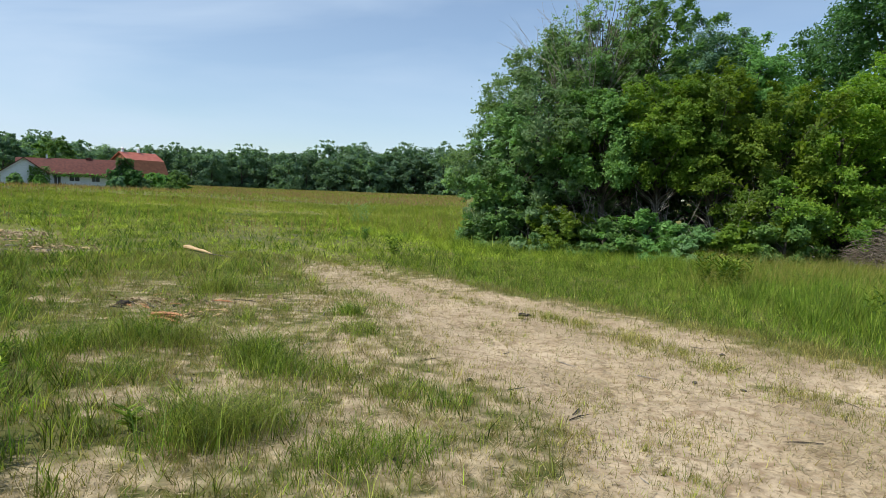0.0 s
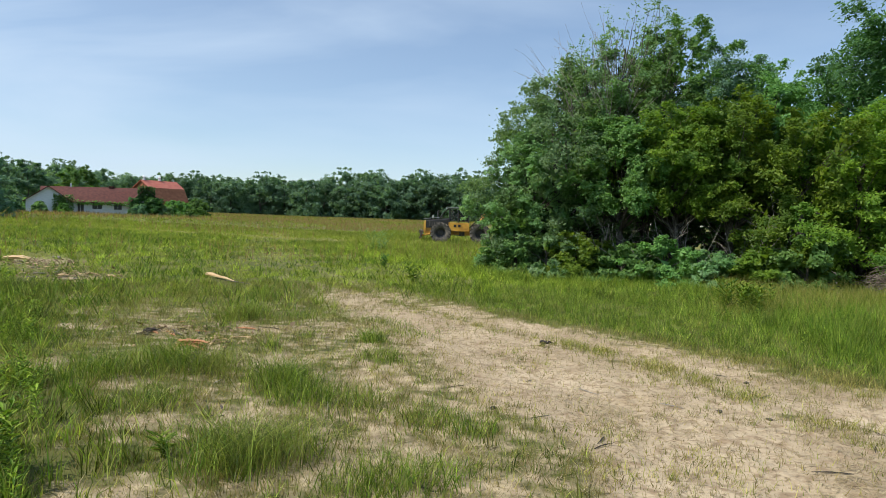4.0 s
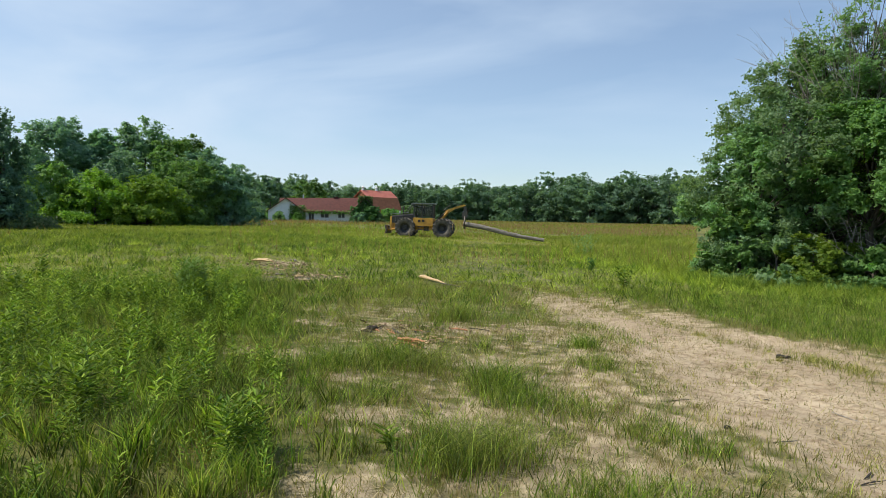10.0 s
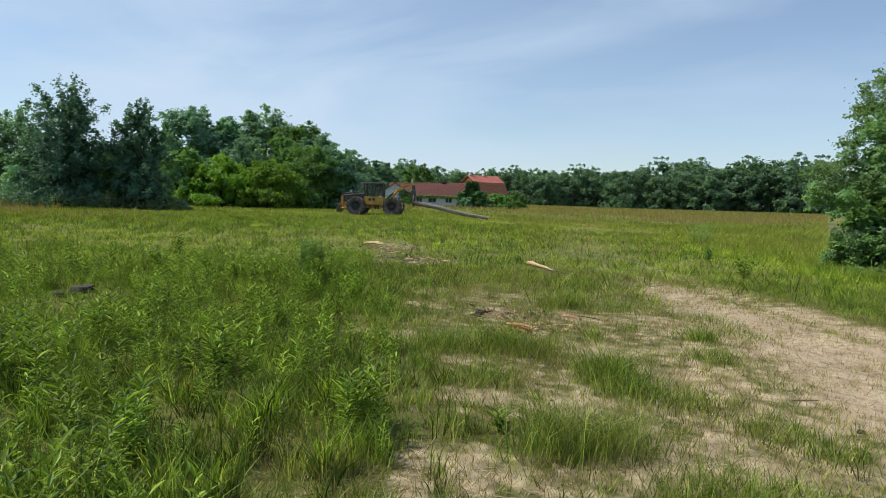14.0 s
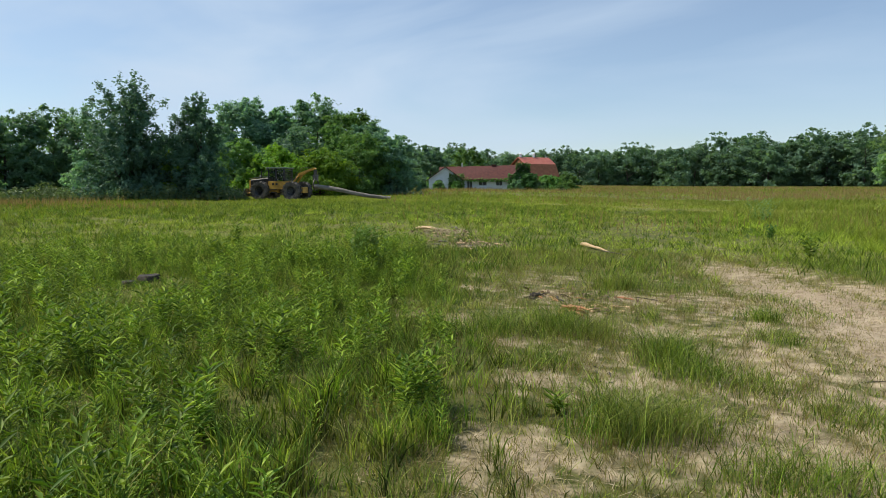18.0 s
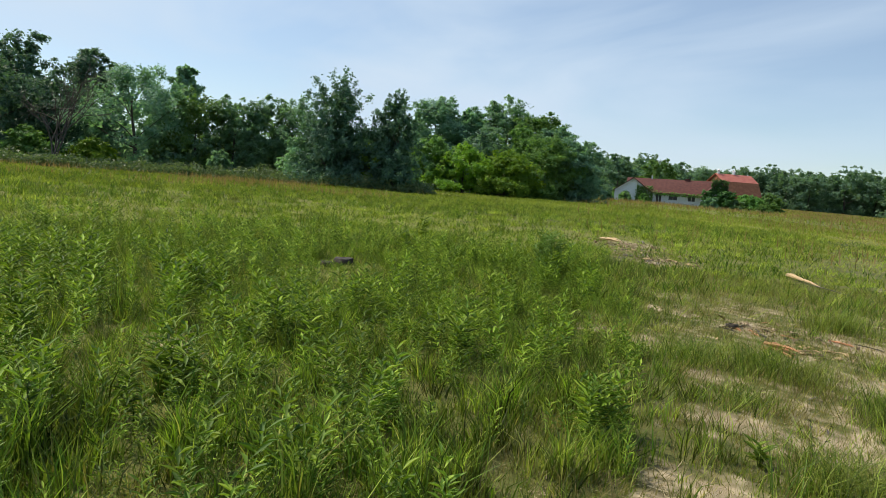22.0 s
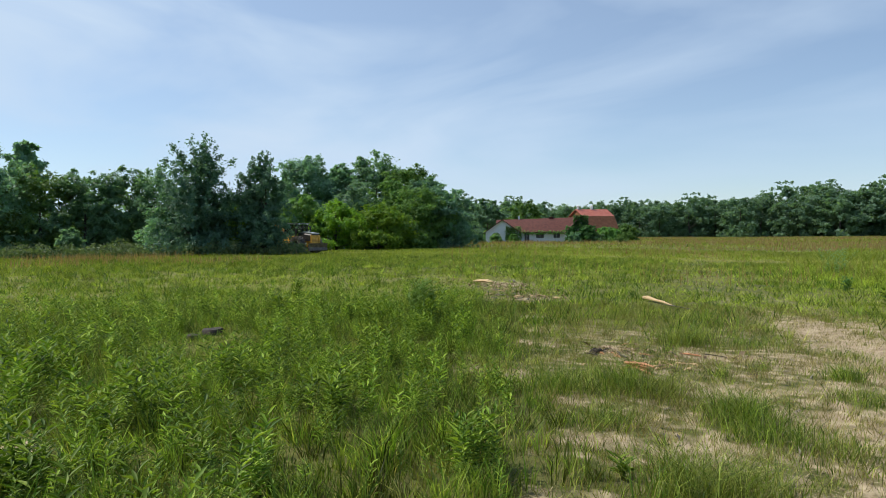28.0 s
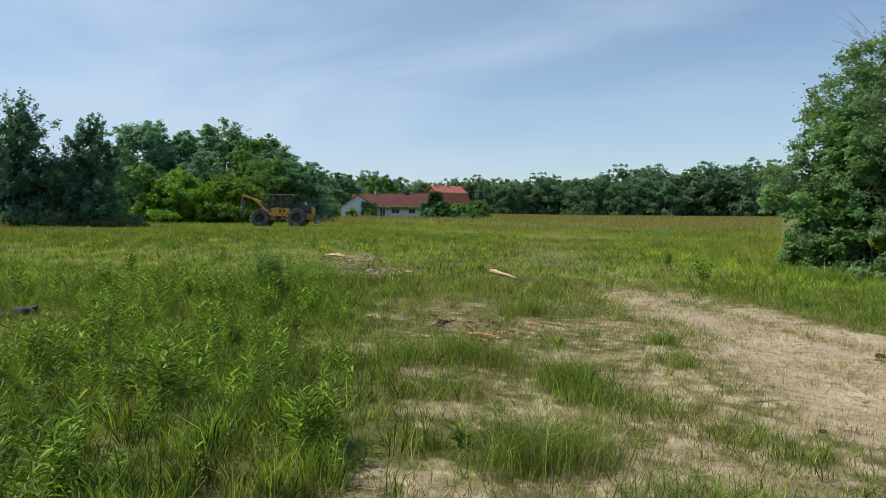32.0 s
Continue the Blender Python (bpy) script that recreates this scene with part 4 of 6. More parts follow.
def treeline_left():
    g = "trees along the meadow's edge"
    rows = (  # bearing, distance, height, radius, base, shape, material, words
        (88.0, 72, 10.5, 4.4, 0.6, "round", LEAF_BLUE, "dark green broadleaf tree at the meadow's edge"),
        (84.2, 95, 14.2, 4.6, 2.0, "round", LEAF_WILLOW, "tall grey-green broadleaf tree behind the edge"),
        (80.9, 96, 14.6, 4.2, 2.0, "round", LEAF_BLUE, "tall dark broadleaf tree behind the edge"),
        (83.0, 74, 9.2, 5.0, 0.3, "round", LEAF_BLUE, "green broadleaf tree at the meadow's edge"),
        (78.8, 75, 8.4, 4.4, 0.3, "round", LEAF_BLUE, "dark green tree behind the dead tree"),
        (76.4, 96, 14.0, 3.8, 2.0, "round", LEAF_BLUE, "tall green broadleaf tree behind the edge"),
        (73.4, 71, 10.0, 5.2, 0.3, "round", LEAF_DARK, "big rounded green tree at the meadow's edge"),
        (68.9, 73, 8.2, 3.8, 0.2, "round", LEAF, "green bushy tree at the meadow's edge"),
        (66.0, 72, 8.2, 3.5, 0.2, "round", LEAF_WILLOW, "grey-green willow-like tree at the edge"),
        (63.2, 74, 8.6, 3.4, 0.2, "round", LEAF_WILLOW, "grey-green willow-like tree at the edge"),
        (60.9, 73, 8.6, 3.4, 0.2, "round", LEAF_WILLOW, "grey-green willow-like tree at the edge"),
        (58.0, 62.5, 10.9, 4.6, 0.1, "plume", LEAF_BLUE, "dark upright tree with a ragged crown"),
        (54.9, 63, 4.0, 1.8, 0.1, "round", LEAF_LIME, "light green bushy young tree"),
        (52.8, 61, 9.4, 2.9, 0.7, "plume", LEAF_BLUE, "slender dark upright tree with a pointed crown"),
        (49.5, 108, 14.6, 5.6, 2.0, "round", LEAF_DARK, "tall tree behind the green bank of bushes"),
        (46.5, 110, 13.2, 3.4, 5.5, "round", LEAF_WILLOW, "tall thin-crowned tree behind the bushes"),
        (43.4, 110, 15.2, 5.8, 1.0, "round", LEAF_WILLOW, "tall grey-green poplar behind the bushes"),
        (40.8, 106, 12.6, 4.8, 0.5, "round", LEAF, "green broadleaf tree behind the bushes"),
        (38.9, 103, 10.8, 4.2, 0.5, "round", LEAF_DARK, "dark broadleaf tree behind the bushes"),
        (46.8, 78, 5.8, 3.8, 1.3, "mound", LEAF_LIME, "yellow-green bank of overgrown bushes"),
        (43.2, 77, 5.4, 3.8, 1.3, "mound", LEAF_LIME, "yellow-green bank of overgrown bushes"),
        (45.4, 86, 7.7, 3.8, 0.2, "round", LEAF_DARK, "green tree rising behind the bushes"),
        (42.0, 87, 8.9, 3.4, 0.2, "round", LEAF, "green tree rising behind the bushes"),
        (39.8, 81, 7.6, 3.4, 0.1, "round", LEAF, "light green tree at the bushes' end"),
        (37.2, 83, 7.6, 3.3, 0.2, "round", LEAF_DARK, "dark rounded tree at the end of the bushes"),
        (49.6, 80, 6.6, 3.0, 0.2, "round", LEAF, "green tree behind the slender tree"),
        (55.0, 94, 7.5, 3.6, 0.2, "round", LEAF_DARK, "dark tree in the gap of the edge"),
        (71.0, 86, 9.5, 3.6, 0.3, "round", LEAF_DARK, "dark tree behind the rounded tree"),
        (80.6, 68, 3.2, 2.4, 0.1, "mound", LEAF, "low green bushes under the trees"),
        (76.2, 67, 2.8, 2.2, 0.1, "mound", LEAF_LIME, "low light green bushes under the trees"),
        (67.2, 65.5, 2.5, 1.0, 0.1, "round", LEAF_WILLOW, "small sapling before the trees"),
        (86.0, 67, 3.4, 2.6, 0.1, "mound", LEAF, "low green bushes under the trees"),
        (60.4, 63.5, 4.4, 2.4, 0.1, "mound", LEAF_WILLOW, "grey-green bushes beside the upright tree"),
        (56.2, 63, 3.3, 1.5, 0.1, "mound", LEAF_DARK, "dark bushes beside the upright tree"),
        (50.6, 60.2, 0.9, 1.3, 0.05, "mound", TALLWEED, "brown dry weeds heaped before the trees"),
        (62.0, 77, 5.2, 3.4, 0.1, "mound", LEAF_DARK, "dark undergrowth between the willows"),
        (65.6, 78, 5.4, 3.4, 0.1, "mound", LEAF_DARK, "dark undergrowth behind the willows"),
        (70.4, 76, 5.0, 3.4, 0.1, "mound", LEAF_DARK, "dark undergrowth between the trees"),
        (75.4, 79, 5.6, 3.6, 0.1, "mound", LEAF_DARK, "dark undergrowth between the trees"),
        (80.4, 79, 5.6, 3.6, 0.1, "mound", LEAF_DARK, "dark undergrowth between the trees"),
        (85.6, 79, 6.0, 3.8, 0.1, "mound", LEAF_DARK, "dark undergrowth between the trees"),
        (59.4, 78, 5.6, 3.2, 0.1, "mound", LEAF_DARK, "dark undergrowth behind the willows"),
        (56.4, 93, 5.2, 3.4, 0.1, "mound", LEAF_DARK, "dark undergrowth behind the upright tree"),
        (52.2, 93, 5.4, 3.4, 0.1, "mound", LEAF_DARK, "dark undergrowth behind the slender tree"),
        (47.0, 98, 6.5, 4.6, 0.1, "mound", LEAF_DARK, "dark undergrowth behind the bushes"),
    )
    for k, (a, d, h, r, b, shape, mat, words) in enumerate(rows):
        back = "undergrowth" in words
        tree("bush" if shape == "mound" else "broadleaf_tree", *polar(a, d), h, r, b, int(100 + 6 * h) * (2 if shape == "plume" else 1), int((3200 + 950 * r) * (0.6 + h / 14) * (2.4 if shape == "plume" else 0.5 if back else 1.7)), (0.0019 if shape == "plume" else 0.004 if back else 0.0019) * d, mat, words, "bush" if shape == "mound" else "tree", shape, 100 + k, 33.0 * k, g, limbs=16, reach=0.9, fluff=0.4)


def far_woods():
    g = "woods beyond the meadow"
    kinds = []
    for k in range(6):
        kinds.append(tree("broadleaf_tree", *polar(-1 + 2.2 * k, 300 + 6 * (k % 3)), (17, 19.5, 16, 18, 21, 16.5)[k], (8.2, 8.6, 7.8, 9.0, 8.4, 8.6)[k], 0.6, 90, 4200, 0.56, LEAF_FAR, "dark green broadleaf tree in the far woods", "tree", "round", 200 + k, 0.0, g, limbs=8, long=1.4, rise=0.1, reach=0.75, fluff=0.55))
    r = random.Random(4)
    a = -4.0
    while a < 36:
        rise = 1.0 + 0.16 * math.exp(-(((a - 3.6) / 2.2) ** 2)) + 0.05 * math.exp(-(((a - 8) / 2) ** 2)) - 0.12 * smooth01(a, 9, 26) + 0.1 * (1 - smooth01(a, 5, 15))
        for d in (r.uniform(288, 300), r.uniform(312, 330)):
            s = r.uniform(0.88, 1.06) * rise * (1.06 if d > 310 else 0.94)
            x, y = polar(a + r.uniform(-0.4, 0.4), d)
            copy_thing(r.choice(kinds), Matrix.Translation((x, y, float(height(x, y)))) @ pose(0, 0, 0, 0, 0, r.uniform(0, 360)) @ Matrix.Scale(s, 4))
        a += 1.3
    q = np.random.default_rng(41)
    n = 15000
    x, y = sector(n, 300, 311, -5, 36, q)
    pos = np.stack([x, y, height(x, y) + q.uniform(0, 11.5, n)], -1)
    nor = q.normal(0, 0.7, (n, 3)) - np.stack([x, y, 0 * x], -1) / 300
    nor /= np.linalg.norm(nor, axis=1, keepdims=True)
    stuff("undergrowth", *leaves(pos, nor, np.full(n, 1.25), q, 1.3, True), LEAF_FAR, "dark undergrowth filling the far woods", "undergrowth")
    for az, d, s in ((36.2, 185, 0.66), (34.2, 200, 0.72), (31.6, 192, 0.68), (29.2, 198, 0.68), (27.2, 225, 0.66), (38.5, 190, 0.64), (25.4, 245, 0.7), (33.0, 175, 0.5)):
        x, y = polar(az, d)
        copy_thing(r.choice(kinds), Matrix.Translation((x, y, float(height(x, y)))) @ pose(0, 0, 0, 0, 0, r.uniform(0, 360)) @ Matrix.Scale(s, 4))


thicket_right()
treeline_left()
far_woods()


# ---- dead trees and brush ----
OLDBRUSH = rough_mat("old_brush", (0.11, 0.09, 0.07), (0.25, 0.21, 0.17), 6, 0.9)


def branching(start, way, length, radius, depth, rng, out, spread=0.55, thin=0.55):
    """Bare branches: adds (points, radii, sides) to out, each forking into the next."""
    k = np.linspace(0, 1, 5)[:, None]
    bend = rng.normal(0, 0.27 * spread, 3) * length
    path = start + way * length * k + bend * k**2
    out.append((path, radius * (1 - 0.45 * k[:, 0]), 6 if depth > 2 else 4))
    if depth == 0:
        return
    for _ in range(3 if depth > 1 else 2):
        s = rng.uniform(0.45, 1.0)
        w = way + rng.normal(0, spread, 3) + [0, 0, 0.15]
        w /= np.linalg.norm(w)
        at_ = np.array([np.interp(s, k[:, 0], path[:, z]) for z in range(3)])
        branching(at_, w, length * rng.uniform(0.5, 0.78), radius * thin * (1.2 - 0.4 * s), depth - 1, rng, out, spread, thin)


def dead_tree(x, y, h, depth, stems, seed, label, lift=0.0, spread=0.45, thick=0.014, mat=None, lean=0.25, thin=0.55):
    rng = np.random.default_rng(seed)
    out = []
    for k in range(stems):
        w = np.array([rng.normal(0, lean), rng.normal(0, lean), 1.0])
        branching(np.array([0.0, 0.0, -0.1]), w / np.linalg.norm(w), h * 0.42, h * thick, depth, rng, out, spread, thin)
    ob = give("dead_tree", mesh("dead_tree", *tubes(out)), mat or DEADWOOD, smooth=True)
    ob.matrix_basis = pose(x, y, float(height(x, y)) + lift)
    return tagged(ob, label, "dead tree")


def brush_heap(x, y):
    rng = np.random.default_rng(31)
    out = []
    for k in range(1500):
        a, u = rng.uniform(0, 2 * np.pi), rng.uniform(0, 1) ** 0.6
        px, py = 2.1 * u * np.cos(a), 1.5 * u * np.sin(a)
        top = 1.3 * math.sqrt(max(1 - u**2, 0.02)) * rng.uniform(0.3, 1.05)
        b = rng.uniform(0, 2 * np.pi)
        ln = rng.uniform(0.15, 0.5)
        s = np.linspace(-1, 1, 4)[:, None]
        rise = rng.normal(0, 0.25) * ln
        path = np.concatenate([px + s * ln * np.cos(b) + 0.06 * ln * s**2, py + s * ln * np.sin(b), np.maximum(top + s * rise - 0.25 * ln * s**2, 0.0)], 1) + rng.normal(0, 0.015, (4, 3))
        path[:, 2] = np.maximum(path[:, 2], 0.0)
        out.append((path, np.full(4, rng.uniform(0.003, 0.009)), 3))
    ob = give("brush_heap", mesh("brush_heap", *tubes(out)), OLDBRUSH, smooth=True)
    ob.matrix_basis = pose(x, y, float(height(x, y)), 0, 0, 30)
    tagged(ob, "heap of dead grey brush and dry vines beside the thicket", "brush heap", kind="stuff")


dead_tree(*polar(78.9, 65.5), 10.8, 4, 4, 11, "leafless grey dead tree before the green trees", thick=0.0085, spread=0.5, thin=0.62, mat=BARK)
dead_tree(*polar(-13.2, 22.0), 8.6, 4, 5, 22, "bare grey twigs of a dead tree in the thicket", thick=0.0036, spread=0.3, lean=0.08, thin=0.72)
dead_tree(*polar(-11.6, 22.0), 7.7, 4, 4, 35, "bare grey twigs of a dead tree in the thicket", thick=0.0036, spread=0.34, lean=0.09, thin=0.7)
for a, d, h, k in ((-23.5, 20.2, 3.2, 17), (-19.8, 20.3, 3.4, 19), (-16.4, 20.4, 3.4, 21), (-12.6, 20.5, 3.3, 18)):
    dead_tree(*polar(a, d), h, 3, 5, k, "dead bare undergrowth under the thicket's leaves", thick=0.006, spread=0.75, thin=0.6, lean=0.5)
brush_heap(11.9, 16.1)
tree("pine_tree", *polar(70.0, 130), 19.3, 4.0, 11.0, 40, 3000, 0.34, LEAF_DARK, "tall dark pine standing over the meadow's edge", "pine tree", "plume", 77, 0.0, limbs=20, long=2.2, trunk=0.28)

# ---- weeds and single plants ----
def weed_mesh(h, n_leaf, leaf, rng, stems=1, wide=0.35, foot=0.05, lean=0.24):
    """Upright stems with lance-shaped leaves in whorls."""
    tube, pos, nor, tan = [], [], [], []
    for s in range(stems):
        lx, ly = rng.normal(0, lean * h, 2) * (stems > 1)
        bx, by = rng.normal(0, foot * h, 2) * (stems > 1)
        k = np.linspace(0, 1, 4)
        hh = h * rng.uniform(0.75, 1.05)
        path = np.stack([bx + lx * k, by + ly * k, hh * k - 0.02], -1)
        tube.append((path, 0.006 * (1.2 - k) * (0.5 + h), 4))
        for j in range(n_leaf):
            z = 0.12 + 0.88 * j / n_leaf
            a = j * 2.4 + rng.uniform(0, 0.5)
            o = np.array([math.cos(a), math.sin(a), 0.25 + 0.6 * z])
            pos.append(np.array([bx + lx * z, by + ly * z, hh * z]) + o * leaf * 0.8)
            tan.append(o)
    pos, tan = np.array(pos), np.array(tan)
    tan /= np.linalg.norm(tan, axis=1, keepdims=True)
    side = np.cross(tan, [0, 0, 1.0])
    side /= np.linalg.norm(side, axis=1, keepdims=True)
    up = np.cross(side, tan)
    ln = leaf * rng.uniform(0.7, 1.2, len(pos))[:, None]
    v = np.stack([pos - tan * ln, pos + side * ln * wide + up * ln * 0.12, pos + tan * ln - up * ln * 0.25, pos - side * ln * wide + up * ln * 0.12], 1).reshape(-1, 3)
    i = np.arange(len(pos))[:, None] * 4
    return (v, [i + [0, 1, 2], i + [0, 2, 3]]), tubes(tube)


def plant(name, x, y, h, n_leaf, leaf, stems, label, seed, wide=0.35, mat=None, foot=0.05, lean=0.24):
    lv, st = weed_mesh(h, n_leaf, leaf, np.random.default_rng(seed), stems, wide, foot, lean)
    t = root(name, x, y, float(height(x, y)), seed * 37.0)
    for name_, (v, f), m in (("stem", st, WEED), ("leaves", lv, mat or WEED)):
        me = mesh(name_, v, f)
        me.attributes.new("tone", "FLOAT", "POINT").data.foreach_set("value", np.ones(len(v), dtype=np.float32))
        give(name_, me, m, t)
    return tagged(t, label, "weed")


def weeds_stuff():
    rng = np.random.default_rng(5)
    kinds = [weed_mesh(1.0, 20, 0.11, rng, 1, 0.24)[0] for _ in range(8)]
    x, y = sector(44000, 2.8, 19, 4, 90, rng, 1.45)
    p = 0.95 * weedy(x, y) * np.clip(1 - 2 * bareness(x, y), 0, 1)
    x2, y2 = sector(6000, 6, 18, -42, -2, rng)
    p2 = smooth01(along(x2, y2)[1], 1.1, 1.5) * np.clip(0.05 + 0.7 * wave(x2, y2, 0.3, 3) + 0.3 * wave(x2, y2, 1.0, 5), 0, 1)
    x, y, p = np.concatenate([x, x2]), np.concatenate([y, y2]), np.concatenate([p, p2])
    x, y = keep(rng.uniform(0, 1, len(x)) < p, x, y)
    low = kept_low(x, y) * (0.6 + 0.5 * stands(x, y)) * (0.6 + 0.4 * smooth01(lush_line(x, y), 0, 2.5)) * (0.4 + 0.75 * mounds(x, y))
    z, clump = height(x, y), mounds(x, y) - 0.5
    vs, fs, n, tones = [], [], 0, []
    for k, (a, b) in enumerate(zip(x, y)):
        v, f = kinds[k % 8]
        t, h = rng.uniform(0, 2 * np.pi), rng.uniform(0.22, 0.46) * low[k]
        c, s = math.cos(t) * h, math.sin(t) * h
        lean = rng.normal(0, 0.14, 2)
        vs.append(np.stack([a + c * v[:, 0] - s * v[:, 1] + lean[0] * h * v[:, 2], b + s * v[:, 0] + c * v[:, 1] + lean[1] * h * v[:, 2], z[k] + h * v[:, 2]], -1))
        fs.append(np.concatenate(f) + n)
        n += len(v)
        tones.append((1.1 + 0.3 * clump[k]) * rng.uniform(0.6, 1.6))
    stuff("leafy_weeds", np.concatenate(vs), [np.concatenate(fs)], WEED, "bright green leafy weeds among the meadow grass", "weeds", tone=np.array(tones))


weeds_stuff()
plant("leafy_weed", -7.68, 9.31, 0.8, 22, 0.06, 34, "green bushy weed standing over the grass", 1, 0.34, LEAF, 0.14, 0.12)
plant("shrublet", -2.3, 21.2, 0.42, 14, 0.07, 6, "small dark weed in the open meadow", 2, 0.35, LEAF_DEEP)
plant("shrublet", *polar(6.9, 33), 1.1, 16, 0.09, 12, "thin grey-green sapling in the open meadow", 13, 0.3, LEAF_SILVER, 0.15)
plant("shrublet", -1.0, 16.2, 0.5, 16, 0.08, 5, "small green weed clump beside the track", 3, 0.3)
plant("shrublet", 2.0, 30.5, 0.9, 20, 0.11, 5, "small dark shrub in the open meadow", 4, 0.35, LEAF_DEEP)
plant("nettle_clump", 5.6, 12.6, 0.56, 18, 0.065, 40, "dark green nettle clump in tall grass", 5, 0.28, WEED, 0.55)
plant("nettle_clump", 6.6, 8.6, 0.5, 16, 0.065, 30, "dark green nettle clump in tall grass", 6, 0.28, WEED, 0.5)
plant("dock_plant", -4.66, 1.55, 0.26, 7, 0.085, 3, "broad-leaved dock plant on a bare spot", 7, 0.45)
plant("leafy_weed", -1.75, 4.15, 0.13, 8, 0.05, 6, "low broad-leaved weed on worn soil", 8, 0.25)
plant("leafy_weed", -13.8, 11.5, 0.6, 12, 0.1, 5, "bushy weed in the meadow grass", 9, 0.3)
plant("leafy_weed", -10.6, 8.4, 0.5, 12, 0.09, 5, "bushy weed in the meadow grass", 10, 0.3)
plant("dead_stalk", -1.62, 4.6, 0.34, 5, 0.03, 2, "dry dark weed stalk on worn soil", 11, 0.3, BARK)
plant("dead_stalk", 8.6, 14.9, 0.85, 9, 0.07, 1, "dark upright weed stalk in dry grass", 12, 0.4, BARK)


def grass_tufts(spots):
    """The bigger tufts on the worn ground: x, y, radius, height, blades."""
    rng = np.random.default_rng(300)
    x, y, h = [np.concatenate(q) for q in zip(*[(x + rng.normal(0, 0.55 * r, 2 * n), y + rng.normal(0, 0.55 * r, 2 * n), h * rng.uniform(0.25, 1.1, 2 * n)) for x, y, r, h, n in spots])]
    n = len(x)
    v, f = blades(x, y, h, rng.uniform(0.003, 0.007, n), rng.uniform(0.03, 0.75, n), rng.uniform(0.1, 0.8, n), rng)
    stuff("grass_tufts", v, f, GRASS, "bigger green grass tufts on worn sandy soil", dry=np.clip(0.12 + 0.42 * (x > 0.9) + 0.2 * wave(x, y, 0.5, 3) + rng.normal(0, 0.15, n), 0, 0.9), tone=np.clip((1.1 + 0.4 * wave(x, y, 0.07, 6)) * rng.uniform(0.7, 1.35, n), 0.4, 1.9))


grass_tufts(((-1.25, 4.05, 0.3, 0.36, 520), (-1.0, 4.3, 0.3, 0.3, 300), (-1.5, 6.05, 0.26, 0.36, 420), (-1.2, 5.7, 0.35, 0.24, 380), (-2.75, 6.6, 0.4, 0.36, 520), (-2.3, 6.5, 0.3, 0.26, 260), (-3.15, 9.9, 0.35, 0.34, 460), (-0.3, 3.75, 0.34, 0.22, 380), (0.05, 4.0, 0.3, 0.16, 220),
             (-0.1, 5.15, 0.32, 0.16, 300), (0.25, 4.95, 0.25, 0.14, 160), (-0.65, 5.6, 0.3, 0.18, 260), (-0.72, 7.4, 0.3, 0.16, 240), (-0.95, 8.3, 0.2, 0.22, 220), (-1.1, 10.1, 0.5, 0.14, 320), (-0.6, 9.2, 0.4, 0.12, 220), (-2.2, 10.3, 0.5, 0.16, 400), (-3.3, 6.2, 0.4, 0.3, 460),
             (-2.4, 5.4, 0.3, 0.18, 260), (1.7, 8.9, 0.25, 0.12, 160), (2.0, 8.4, 0.3, 0.13, 200), (2.5, 7.6, 0.34, 0.14, 240), (2.8, 7.0, 0.3, 0.1, 160), (3.0, 6.4, 0.3, 0.11, 180), (3.3, 5.6, 0.3, 0.1, 140), (1.4, 5.2, 0.3, 0.08, 120), (2.0, 4.6, 0.35, 0.08, 150), (1.2, 4.3, 0.3, 0.09, 140), (3.6, 8.2, 0.5, 0.12, 260), (4.4, 7.2, 0.5, 0.14, 300)))


# ---- wood and litter on the ground ----
def box(bm, x0, y0, z0, x1, y1, z1, m=None):
    r = bmesh.ops.create_cube(bm, size=1.0)
    w = Matrix.Translation(((x0 + x1) / 2, (y0 + y1) / 2, (z0 + z1) / 2)) @ Matrix.Diagonal((x1 - x0, y1 - y0, z1 - z0, 1))
    bmesh.ops.transform(bm, matrix=(m @ w) if m else w, verts=r["verts"])
    return r["verts"]


def bevelled(bm, width=0.02):
    bmesh.ops.bevel(bm, geom=bm.edges[:], offset=width, segments=2, profile=0.7, affect="EDGES")
    return bm


PALE = rough_mat("fresh_wood", (0.46, 0.3, 0.14), (0.6, 0.44, 0.25), 12, 0.75, 0, 0.004, 40, (1, 8, 8))
RED = rough_mat("red_heartwood", (0.36, 0.14, 0.065), (0.55, 0.27, 0.13), 14, 0.75, 0, 0.004, 40, (1, 8, 8))
DARKWOOD = rough_mat("old_wood", (0.016, 0.013, 0.01), (0.055, 0.044, 0.033), 10, 0.9, 0, 0.01, 20)
LOGBARK = rough_mat("log_bark", (0.13, 0.115, 0.095), (0.27, 0.245, 0.21), 7, 0.92, 0, 0.02, 12, (0.3, 1, 1))


def splinter(length, thick, rng):
    """A split piece of wood, uneven along its length."""
    bm = bmesh.new()
    n, sides = 6, 6
    rings = []
    for i in range(n):
        k = i / (n - 1)
        w = thick * (0.35 + 0.65 * math.sin(math.pi * (0.12 + 0.8 * k))) * rng.uniform(0.85, 1.15)
        rings.append([bm.verts.new((length * (k - 0.5), w * math.cos(2 * math.pi * j / sides) * rng.uniform(0.7, 1.1) + 0.04 * length * math.sin(3 * k), max(0.5 * w * (1 + math.sin(2 * math.pi * j / sides)) * rng.uniform(0.8, 1.1), 0))) for j in range(sides)])
    for a, b in zip(rings[:-1], rings[1:]):
        for j in range(sides):
            bm.faces.new((a[j], a[(j + 1) % sides], b[(j + 1) % sides], b[j]))
    bm.faces.new(rings[0][::-1])
    bm.faces.new(rings[-1])
    return bm


